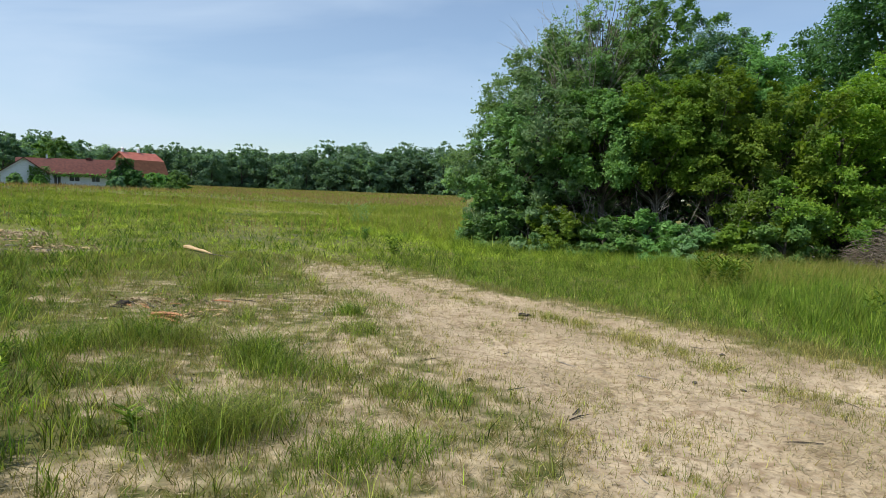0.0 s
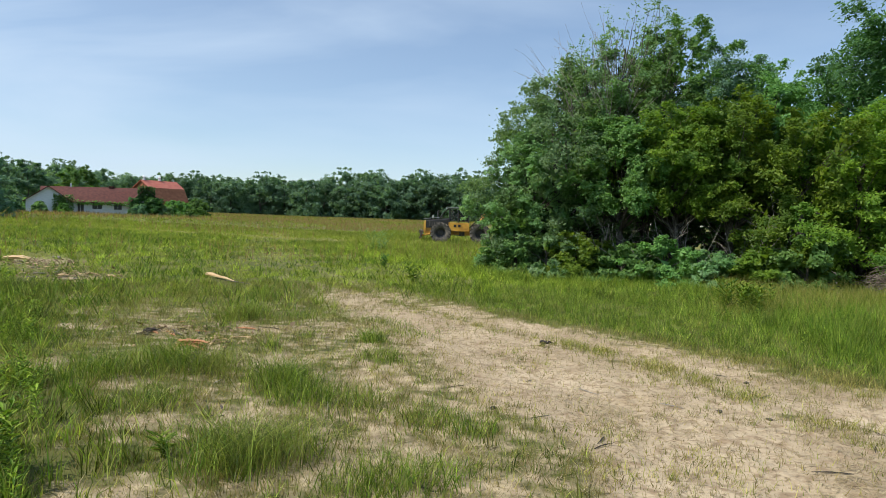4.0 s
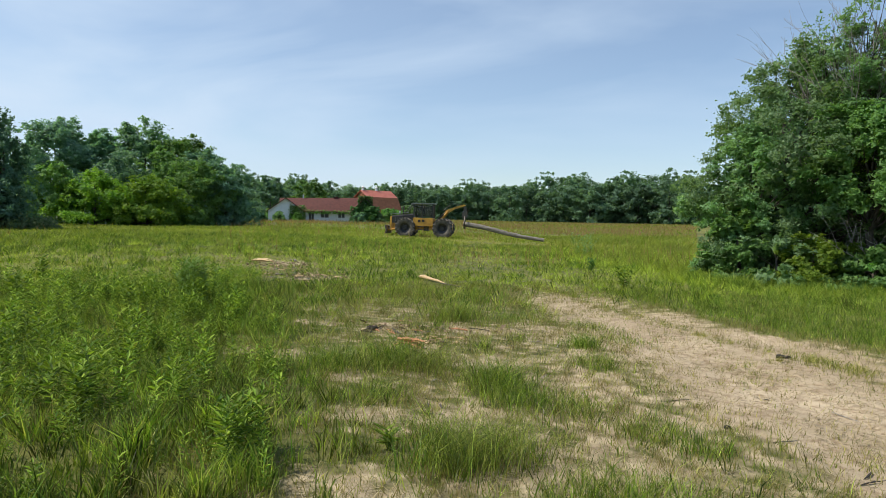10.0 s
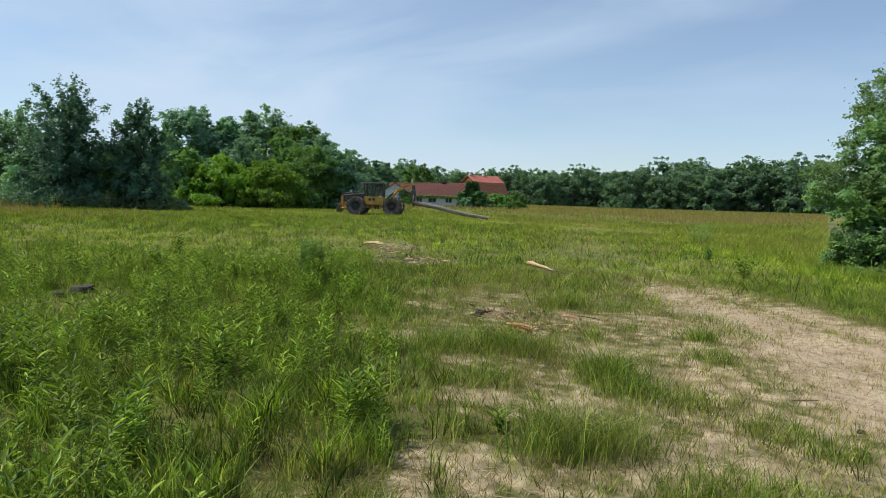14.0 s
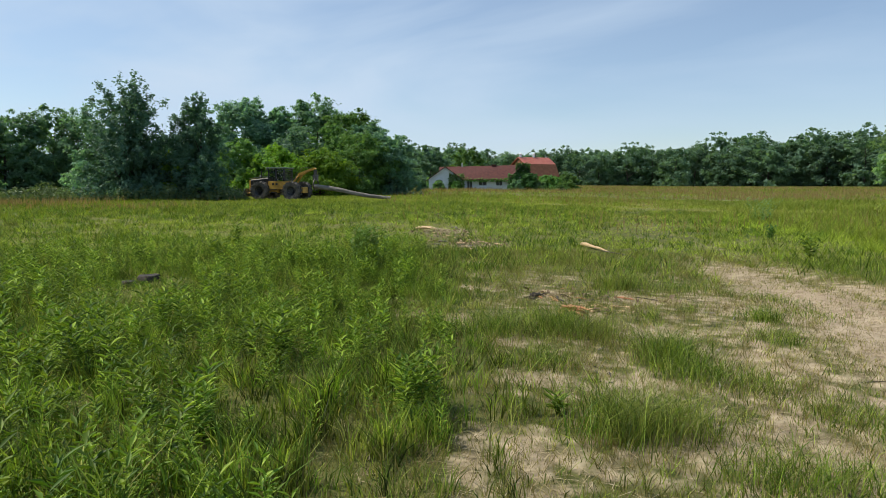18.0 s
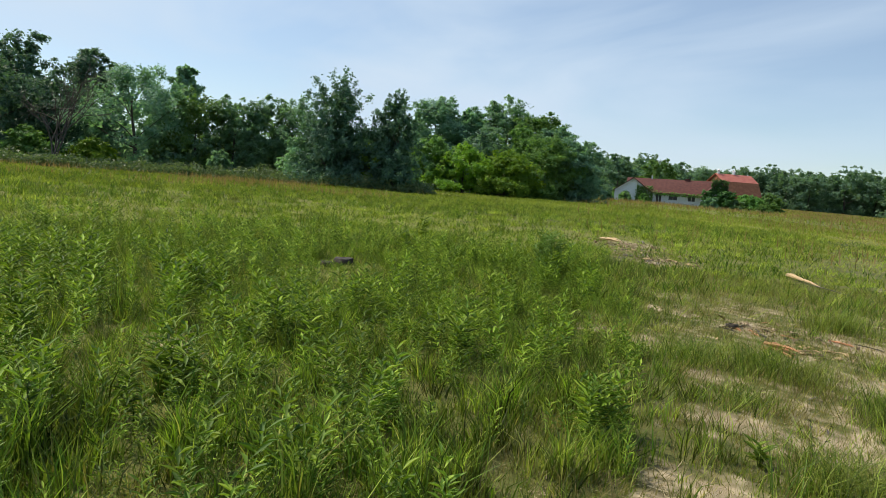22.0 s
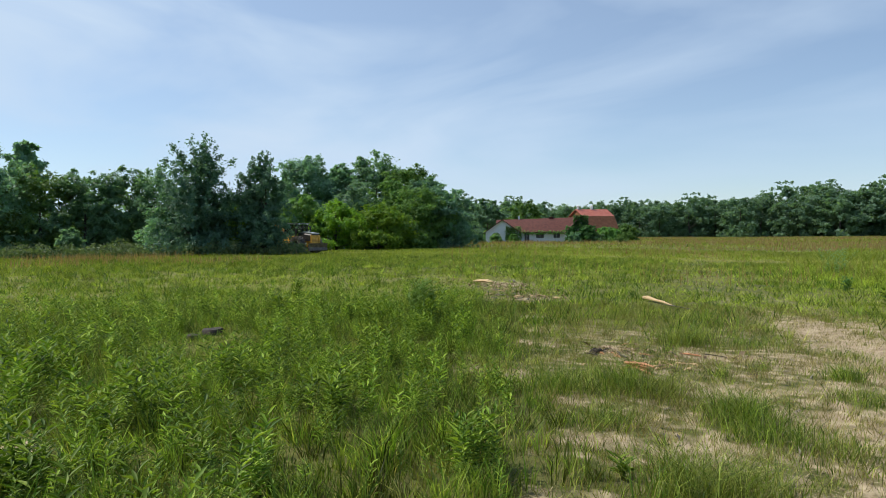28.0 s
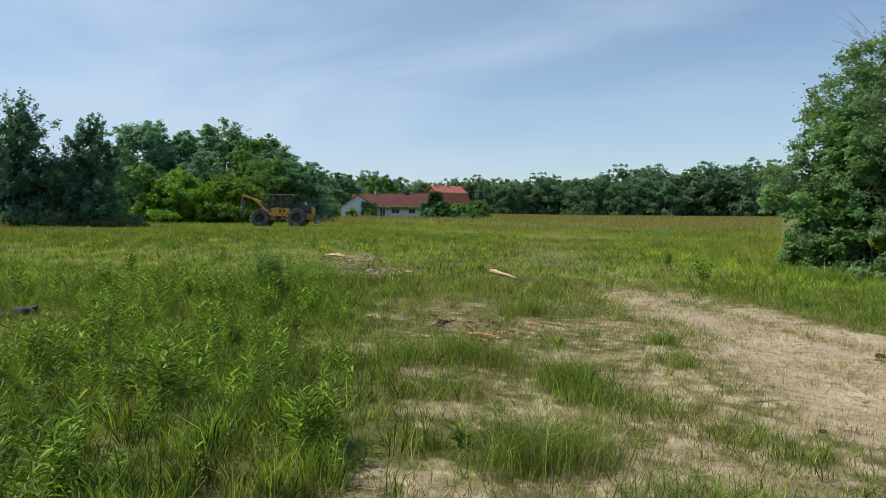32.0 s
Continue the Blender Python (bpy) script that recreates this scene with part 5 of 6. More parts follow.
def wedge(length, thick, rng):
    """A split log: thick and torn at one end, drawn out to a splinter at the other."""
    bm = bmesh.new()
    n, sides = 9, 7
    rings = []
    for i in range(n):
        k = i / (n - 1)
        w = thick * (1 - 0.86 * k**0.8) * rng.uniform(0.85, 1.12)
        rings.append([bm.verts.new((length * (k - 0.5) + (0.08 * rng.uniform(-1, 1) if i == 0 else 0), w * math.cos(2 * math.pi * j / sides) + 0.05 * length * math.sin(2.4 * k), max(0.55 * w * (1 + math.sin(2 * math.pi * j / sides)) * rng.uniform(0.8, 1.15), 0))) for j in range(sides)])
    for a, b in zip(rings[:-1], rings[1:]):
        for j in range(sides):
            bm.faces.new((a[j], a[(j + 1) % sides], b[(j + 1) % sides], b[j]))
    bm.faces.new(rings[0][::-1])
    bm.faces.new(rings[-1])
    return bm


def lying(name, x, y, turn, bm, mat, label, category, lift=0.0, tilt=0.0, group=""):
    ob = part(name, bm, mat, None, smooth=False)
    ob.matrix_basis = pose(x, y, float(height(x, y)) + lift, 0, tilt, turn)
    return tagged(ob, label, category, group)


def litter():
    r = random.Random(12)
    lying("wood_slab", -12.5, 18.4, -8, splinter(0.85, 0.13, r), PALE, "pale fresh-cut wood slab lying in the meadow", "wood slab", 0.08)
    lying("wood_slab", -12.3, 19.9, -35, splinter(0.5, 0.07, r), LOGBARK, "brown weathered wood piece on trodden grass", "wood slab", 0.02)
    lying("split_log", -5.55, 15.45, -50, wedge(1.55, 0.1, r), PALE, "pale split log tapering to a splinter in short grass", "wood piece", 0.04)
    lying("branch", -4.75, 14.5, -40, splinter(1.3, 0.022, r), BARK, "thin dark branch lying in short grass", "branch", 0.04)
    g = "split wood on the worn ground"
    for k in range(12):
        lying("wood_splinter", -2.92 + r.uniform(-0.1, 0.1), 7.5 + r.uniform(-0.1, 0.1), r.uniform(-40, 20), splinter(r.uniform(0.16, 0.3), r.uniform(0.014, 0.03), r), RED, "reddish split heartwood splinter on worn soil", "wood splinter", 0.015 + 0.007 * k, r.uniform(-8, 8), g)
    for k in range(26):
        a, b = r.gauss(-2.95, 0.4), r.gauss(8.1, 0.22)
        lying("wood_chip", a, b, r.uniform(0, 360), splinter(r.uniform(0.05, 0.14), r.uniform(0.012, 0.03), r), PALE, "pale wood chip on worn soil", "wood chip", 0.004, r.uniform(-10, 10), "wood chips")
    for k, (a, b) in enumerate(((-9.6, 14.6), (-9.2, 15.2), (-8.6, 14.7), (-8.1, 15.3), (-9.9, 15.4), (-12.1, 10.0), (-12.4, 10.2))):
        lying("wood_chip", a, b, 50.0 * k, splinter(r.uniform(0.2, 0.4), r.uniform(0.03, 0.06), r), PALE if k % 2 else LOGBARK, "pale broken wood piece on trodden grass", "wood chip", 0.02, 0, "wood chips")
    for k in range(46):
        f = r.random()
        a, b = -11.8 + 4.6 * f + r.gauss(0, 0.35), 17.9 - 4.6 * f + r.gauss(0, 0.35)
        lying("wood_chip", a, b, r.uniform(0, 360), splinter(r.uniform(0.08, 0.26), r.uniform(0.016, 0.04), r), (PALE, BARK, LOGBARK, PALE)[k % 4], "broken wood and bark piece on trodden grass", "wood chip", 0.02, r.uniform(-10, 10), "wood chips")
    for k in range(2):
        lying("stick", -2.66 + r.uniform(-0.2, 0.35), 9.0 + r.uniform(-0.08, 0.08), r.uniform(-25, 20), splinter(r.uniform(0.25, 0.45), r.uniform(0.014, 0.026), r), (DARKWOOD, RED, BARK)[k % 3], "dark broken stick on worn soil", "stick", 0.01, 0, "broken sticks")
    for k in range(16):
        lying("bark_piece", r.gauss(-3.65, 0.3), r.gauss(8.65, 0.3), r.uniform(0, 360), splinter(r.uniform(0.1, 0.26), r.uniform(0.012, 0.026), r), (DARKWOOD, BARK, RED)[k % 3], "dark rotten bark piece on worn soil", "bark piece", 0.006, r.uniform(-8, 8), "rotten bark")
    for k in range(40):
        lying("twig", r.uniform(-2.5, 4.2), r.uniform(3.2, 9.5), r.uniform(0, 360), splinter(r.uniform(0.08, 0.3), r.uniform(0.004, 0.01), r), (BARK, DEADWOOD, DARKWOOD)[k % 3], "thin dry twig on sandy soil", "twig", 0.008, 0, "twigs on the track")
    for k, (a, b, s) in enumerate(((1.33, 8.86, 0.05), (1.42, 8.9, 0.035), (0.49, 5.62, 0.03), (2.55, 5.9, 0.025), (2.9, 5.7, 0.025), (0.2, 6.9, 0.02), (3.3, 7.1, 0.025))):
        lying("soil_clod", a, b, 30.0 * k, splinter(2.2 * s, s, r), DARKWOOD if k < 3 else BARK, "dark clod of earth on the track", "soil clod", 0.0, 0, "soil clods")


def stump(x, y, r0, h, seed, label, hollow=False):
    rng = np.random.default_rng(seed)
    bm = bmesh.new()
    n = 18
    rings = []
    prof = [(1.25, -0.05), (1.05, 0.3 * h), (1.0, h * 0.97), (0.92, h), (0.5, h * 0.98)] if not hollow else [(1.2, -0.05), (1.0, 0.6 * h), (0.95, h), (0.75, h), (0.6, 0.1 * h)]
    wob = rng.uniform(0.85, 1.12, n)
    for k, (q, z) in enumerate(prof):
        rings.append([bm.verts.new((r0 * q * wob[j] * math.cos(2 * math.pi * j / n), r0 * q * wob[j] * math.sin(2 * math.pi * j / n), z + rng.normal(0, 0.008))) for j in range(n)])
    for a, b in zip(rings[:-1], rings[1:]):
        for j in range(n):
            bm.faces.new((a[j], a[(j + 1) % n], b[(j + 1) % n], b[j]))
    bm.faces.new(rings[-1])
    ob = part("tree_stump", bm, DARKWOOD, None, smooth=True)
    ob.matrix_basis = pose(x, y, float(height(x, y)))
    return tagged(ob, label, "tree stump")


def debris(name, spots, label, seed):
    """Bark crumbs, chips and torn stalks strewn over the spots: x, y, spread along, spread across, turn, how many."""
    q = np.random.default_rng(seed)
    xs, ys = [], []
    for x, y, a, b, turn, n in spots:
        p, o = q.normal(0, a, n), q.normal(0, b, n)
        c, s = math.cos(radians(turn)), math.sin(radians(turn))
        xs.append(x + c * p - s * o)
        ys.append(y + s * p + c * o)
    x, y = np.concatenate(xs), np.concatenate(ys)
    n = len(x)
    nor = q.normal(0, 0.35, (n, 3)) + [0, 0, 1]
    nor /= np.linalg.norm(nor, axis=1, keepdims=True)
    size = q.uniform(0.008, 0.035, n) * np.where(q.uniform(0, 1, n) < 0.12, 2.0, 1.0)
    v, f = leaves(np.stack([x, y, height(x, y) + 0.012 + q.uniform(0, 0.04, n)], -1), nor, size, q, 2.4)
    stuff(name, v, f, CRUMB, label, "wood debris")


CRUMB = foliage("bark_crumbs", (0.1, 0.07, 0.045), (0.26, 0.185, 0.115), (0.55, 0.44, 0.29), 0.0, per_thing=0.0, rough=0.85)
debris("wood_debris", ((-12.1, 18.6, 1.3, 0.5, 0, 800), (-10.4, 17.2, 1.3, 0.6, -40, 800), (-9.0, 15.2, 0.9, 0.5, -20, 700), (-8.0, 13.6, 0.6, 0.3, -20, 200)), "brown bark crumbs and torn wood on trodden meadow", 51)
debris("wood_debris", ((-3.7, 8.7, 0.5, 0.22, 10, 130), (-2.95, 7.75, 0.3, 0.14, 0, 60), (-2.4, 9.0, 0.6, 0.15, 5, 50)), "brown bark crumbs and pale chips on worn soil", 52)
litter()
stump(-3.92, 8.5, 0.075, 0.055, 1, "small dark hollow stump on worn soil", True)
stump(-9.95, 6.45, 0.17, 0.1, 2, "dark weathered cut stump in green weeds")
stump(-9.7, 5.95, 0.11, 0.08, 3, "dark weathered cut stump in green weeds")

# ---- buildings ----
WHITE = rough_mat("white_wall", (0.66, 0.69, 0.71), (0.8, 0.83, 0.85), 1.5, 0.7, 0, 0.01, 5, (1, 1, 6))
SHINGLE = rough_mat("brown_red_shingle", (0.075, 0.022, 0.018), (0.13, 0.04, 0.03), 2.5, 0.85, 0, 0.02, 6)
REDROOF = rough_mat("red_metal_roof", (0.36, 0.09, 0.06), (0.45, 0.15, 0.1), 1.2, 0.55)
RUST = rough_mat("faded_red_roof", (0.2, 0.07, 0.03), (0.28, 0.11, 0.05), 1.5, 0.7)
DARK = rough_mat("dark_opening", (0.02, 0.022, 0.025), (0.04, 0.042, 0.045), 3, 0.3)


def prism(bm, section, x0, x1):
    """A section of (y, z) drawn out from x0 to x1."""
    a = [bm.verts.new((x0, y, z)) for y, z in section]
    b = [bm.verts.new((x1, y, z)) for y, z in section]
    n = len(section)
    for j in range(n):
        bm.faces.new((a[j], b[j], b[(j + 1) % n], a[(j + 1) % n]))
    bm.faces.new(a[::-1])
    bm.faces.new(b)
    bmesh.ops.recalc_face_normals(bm, faces=bm.faces[:])


def slab(section, thick):
    """A bent plate's section: the line and the same line a little lower."""
    return [(y, z) for y, z in section] + [(y, z - thick) for y, z in reversed(section)]


def ivy(name, parent, x0, x1, y0, y1, z0, z1, n, seed, label, leaf=0.34, mat=None):
    rng = np.random.default_rng(seed)
    k = rng.uniform(0, 1, (n, 3))
    pos = np.stack([x0 + (x1 - x0) * k[:, 0], y0 + (y1 - y0) * k[:, 1], z0 + (z1 - z0) * k[:, 2] ** 1.2], -1) + rng.normal(0, 0.12, (n, 3))
    nor = rng.normal(0, 0.7, (n, 3)) + [-0.3, -0.7, 0.4]
    nor /= np.linalg.norm(nor, axis=1, keepdims=True)
    return give(name, mesh(name, *leaves(pos, nor, np.full(n, leaf), rng, 1.3)), mat or LEAF, parent, label)


def across(bm, section, y0, y1):
    """A section of (x, z) drawn out from y0 to y1."""
    a = [bm.verts.new((x, y0, z)) for x, z in section]
    b = [bm.verts.new((x, y1, z)) for x, z in section]
    n = len(section)
    for j in range(n):
        bm.faces.new((a[j], b[j], b[(j + 1) % n], a[(j + 1) % n]))
    bm.faces.new(a[::-1])
    bm.faces.new(b)
    bmesh.ops.recalc_face_normals(bm, faces=bm.faces[:])


def farmhouse():
    """Long side along x, front at y = 0: a long block between two wings whose gables face the meadow."""
    x, y = polar(33.3, 137)
    t = root("farmhouse", x, y, float(height(x, y)), 30.5)
    eave, apex = 2.5, 4.85
    bm = bmesh.new()
    prism(bm, [(2.0, -0.2), (9.0, -0.2), (9.0, eave), (5.5, apex - 0.15), (2.0, eave)], 1.0, 19.0)
    part("wall", bm, WHITE, t, "white painted wall under the long roof")
    bm = bmesh.new()
    prism(bm, slab([(1.3, eave - 0.35), (5.5, apex), (9.6, eave - 0.35)], 0.16), 0.6, 19.4)
    for v in bm.verts:
        v.co.z += 0.4 * max(v.co.x - 4, 0) / 15 * (v.co.z > eave + 1)
    part("roof", bm, SHINGLE, t, "brown-red shingle roof")
    for x0, x1, z0, z1, front in ((-1.4, 5.5, 2.3, 4.8, 0.0), (15.2, 20.8, 2.2, 5.3, 0.4)):
        m = (x0 + x1) / 2
        bm = bmesh.new()
        across(bm, [(x0, -0.2), (x1, -0.2), (x1, z0), (m, z1 - 0.15), (x0, z0)], front, 8.6)
        part("gable_wall", bm, WHITE, t, "white gable wall grown over with ivy")
        bm = bmesh.new()
        across(bm, slab([(x0 - 0.45, z0 - 0.3), (m, z1), (x1 + 0.45, z0 - 0.3)], 0.16), front - 0.45, 8.9)
        part("roof", bm, SHINGLE, t, "brown-red shingle roof over the gable")
    for x0, w, z0, z1, yf in ((0.2, 1.1, 0.9, 2.0, 0.0), (6.6, 1.0, 0.1, 2.05, 2.0), (9.0, 1.6, 0.9, 2.0, 2.0), (12.6, 1.3, 0.9, 2.0, 2.0)):
        bm = bmesh.new()
        box(bm, x0, yf - 0.06, z0, x0 + w, yf + 0.02, z1)
        win = part("window", bm, DARK, t, "dark window in the white wall")
        bm = bmesh.new()
        for q in ((x0 - 0.08, z0 - 0.08, x0, z1 + 0.08), (x0 + w, z0 - 0.08, x0 + w + 0.08, z1 + 0.08), (x0, z1, x0 + w, z1 + 0.08), (x0, z0 - 0.08, x0 + w, z0), (x0 + w / 2 - 0.03, z0, x0 + w / 2 + 0.03, z1)):
            box(bm, q[0], yf - 0.09, q[1], q[2], yf - 0.03, q[3])
        part("frame", bm, WHITE, win)
    bm = bmesh.new()
    box(bm, 5.3, 5.35, apex - 0.3, 5.6, 5.65, apex + 0.75)
    part("chimney", bm, WHITE, t, "slim pale chimney pipe")
    bm = bmesh.new()
    box(bm, 11.8, 5.1, apex - 0.2, 12.7, 5.9, apex + 0.5)
    part("chimney", bm, SHINGLE, t, "brick-red chimney block")
    ivy("ivy", t, 2.8, 5.9, -0.35, 0.0, 0.0, 3.2, 900, 1, "green ivy over the gable's corner", 0.26)
    ivy("ivy", t, 15.0, 21.0, -0.2, 0.35, 0.0, 3.2, 1700, 2, "dark ivy covering the gable end", 0.3, LEAF_DEEP)
    ivy("ivy", t, 16.6, 19.4, -0.1, 0.35, 2.8, 5.4, 800, 5, "dark ivy covering the gable end", 0.3, LEAF_DEEP)
    ivy("ivy", t, 5.8, 15.0, 1.2, 1.6, 1.75, 2.3, 420, 3, "ivy hanging under the eaves", 0.25)
    ivy("ivy", t, -1.8, -1.4, 0.2, 6.0, 0.0, 2.4, 500, 4, "green ivy on the side wall", 0.3)
    tagged(t, "low white farmhouse with a brown-red roof and ivy", "house")
    for k, (a, d, h, r) in enumerate(((33.0, 134, 2.0, 1.2), (31.5, 134, 1.7, 1.0), (26.3, 132, 2.2, 1.6), (24.4, 136, 2.2, 1.9), (22.6, 140, 1.8, 2.2), (35.0, 130, 2.8, 1.8))):
        tree("bush", *polar(a, d), h, r, 0.05, 40, 2600, 0.2, (LEAF_SILVER, LEAF, LEAF_DARK)[k % 3], "green bush growing against the farmhouse", "bush", "mound", 400 + k, 20.0 * k, "bushes at the farmhouse", limbs=8, reach=0.7)
    tree("bush", *polar(25.3, 136), 3.6, 1.8, 0.1, 60, 3600, 0.2, LEAF_DEEP, "dark ivy-grown bush at the end of the farmhouse", "bush", "round", 411, 0.0, limbs=8)
    tree("broadleaf_tree", *polar(30.6, 160), 10.2, 4.0, 1.0, 70, 6500, 0.28, LEAF, "light green tree behind the farmhouse", "tree", "round", 420, 0.0, limbs=10)
    tree("broadleaf_tree", *polar(33.8, 165), 10.6, 4.4, 1.0, 70, 6500, 0.28, LEAF_DARK, "dark green tree behind the farmhouse", "tree", "round", 421, 0.0, limbs=10)
    tree("broadleaf_tree", *polar(23.6, 152), 3.4, 2.6, 0.3, 60, 3600, 0.25, LEAF, "green tree between house and barn", "tree", "round", 422, 0.0, limbs=10)
    tree("broadleaf_tree", *polar(22.2, 165), 4.0, 2.8, 0.3, 60, 3600, 0.25, LEAF, "low green tree beside the barn", "tree", "round", 423, 0.0, limbs=10)


def barn():
    x, y = polar(24.9, 190)
    t = root("barn", x, y, float(height(x, y)), 24.9 + 33)
    h = 4.8
    prof = [(-5.6, 3.2), (-3.6, 6.6), (0, 8.6), (3.6, 6.6), (5.6, 3.2)]
    bm = bmesh.new()
    prism(bm, [(-5.2, -0.3), (5.2, -0.3), (5.2, 3.4), (3.4, 6.4), (0, 8.35), (-3.4, 6.4), (-5.2, 3.4)], -h, h)
    part("wall", bm, RUST, t, "weathered red barn wall")
    for side in (-1, 1):
        bm = bmesh.new()
        prism(bm, slab([(side * 3.62, 6.6), (0, 8.6)], 0.14), -h - 0.4, h + 0.4)
        part("roof", bm, REDROOF, t, "bright red upper barn roof")
        bm = bmesh.new()
        prism(bm, slab([(side * 5.6, 3.2), (side * 3.62, 6.58)], 0.16), -h - 0.38, h + 0.38)
        part("roof", bm, RUST, t, "faded red lower barn roof")
    for cx in (-4.2, 0.2):
        bm = bmesh.new()
        bmesh.ops.create_cone(bm, segments=10, radius1=0.35, radius2=0.3, depth=0.9, cap_ends=True)
        r = bmesh.ops.create_cone(bm, segments=10, radius1=0.5, radius2=0.08, depth=0.4, cap_ends=True)
        bmesh.ops.translate(bm, verts=r["verts"], vec=(0, 0, 0.6))
        bmesh.ops.translate(bm, verts=bm.verts[:], vec=(cx, 0, 9.0))
        part("roof_vent", bm, WHITE, t, "white round roof vent")
    tagged(t, "old barn with a red gambrel roof among trees", "barn")


farmhouse()
barn()

# ---- log skidder ----
YELLOW = rough_mat("yellow_paint", (0.4, 0.2, 0.03), (0.68, 0.37, 0.05), 3, 0.5, 0, 0.0, lo=0.3, hi=0.6)
BLACK = rough_mat("black_paint", (0.012, 0.012, 0.013), (0.035, 0.033, 0.03), 4, 0.4)
RUBBER = rough_mat("dusty_tyre", (0.06, 0.055, 0.05), (0.17, 0.15, 0.125), 3, 0.9)
STEEL = rough_mat("worn_steel", (0.06, 0.055, 0.05), (0.16, 0.14, 0.12), 6, 0.5, 0.6)
PLATE = rough_mat("grey_plate", (0.35, 0.36, 0.35), (0.5, 0.51, 0.5), 4, 0.4, 0.3)
ROOFGREEN = rough_mat("grey_green_roof", (0.1, 0.13, 0.12), (0.19, 0.22, 0.2), 4, 0.45)
GLASS, gn, gl, gp = material("cab_glass")
gp.inputs["Base Color"].default_value = (0.03, 0.035, 0.04, 1)
gp.inputs["Roughness"].default_value = 0.08
gp.inputs["Alpha"].default_value = 0.3
TYRE_R, AXLE = 0.83, 1.6


def lathe(bm, prof, seg=28):
    """A ring turned about the y axis from a section of (y, radius)."""
    rings = [[bm.verts.new((r * math.cos(2 * math.pi * j / seg), y, r * math.sin(2 * math.pi * j / seg))) for j in range(seg)] for y, r in prof]
    for a, b in zip(rings[:-1], rings[1:]):
        for j in range(seg):
            bm.faces.new((a[j], a[(j + 1) % seg], b[(j + 1) % seg], b[j]))
    return rings


def tyre_mesh():
    bm = bmesh.new()
    lathe(bm, [(-0.26, 0.42), (-0.33, 0.55), (-0.34, 0.68), (-0.27, 0.76), (0, 0.775), (0.27, 0.76), (0.34, 0.68), (0.33, 0.55), (0.26, 0.42), (-0.26, 0.42)])
    for k in range(14):
        for side in (-1, 1):
            a = 2 * math.pi * (k + 0.5 * (side > 0)) / 14
            m = pose(0, 0, 0, 0, -math.degrees(a), 0) @ pose(0.77, side * 0.19, 0, side * 32, 0, 0)
            box(bm, -0.06, -0.19, -0.06, 0.07, 0.19, 0.06, m)
            m = pose(0, 0, 0, 0, -math.degrees(a) + side * 9, 0) @ pose(0.72, side * 0.33, 0, 0, 0, 0)
            box(bm, -0.1, -0.035, -0.06, 0.08, 0.035, 0.06, m)
    bmesh.ops.recalc_face_normals(bm, faces=bm.faces[:])
    return bm


def rim_mesh():
    bm = bmesh.new()
    rings = lathe(bm, [(-0.25, 0.43), (-0.2, 0.4), (-0.12, 0.22), (-0.2, 0.18), (-0.2, 0.05)], 20)
    bm.faces.new(rings[-1])
    for k in range(8):
        a = 2 * math.pi * k / 8
        r = bmesh.ops.create_cone(bm, segments=6, radius1=0.022, radius2=0.022, depth=0.05, cap_ends=True)
        bmesh.ops.transform(bm, matrix=Matrix.Translation((0.29 * math.cos(a), -0.18, 0.29 * math.sin(a))) @ pose(0, 0, 0, 90), verts=r["verts"])
    bmesh.ops.recalc_face_normals(bm, faces=bm.faces[:])
    return bm


def tube_part(name, pts, radius, mat, parent, label="", sides=8):
    v, f = sweep(pts, np.full(len(pts), radius), sides)
    return give(name, mesh(name, v, [f]), mat, parent, label, smooth=True)


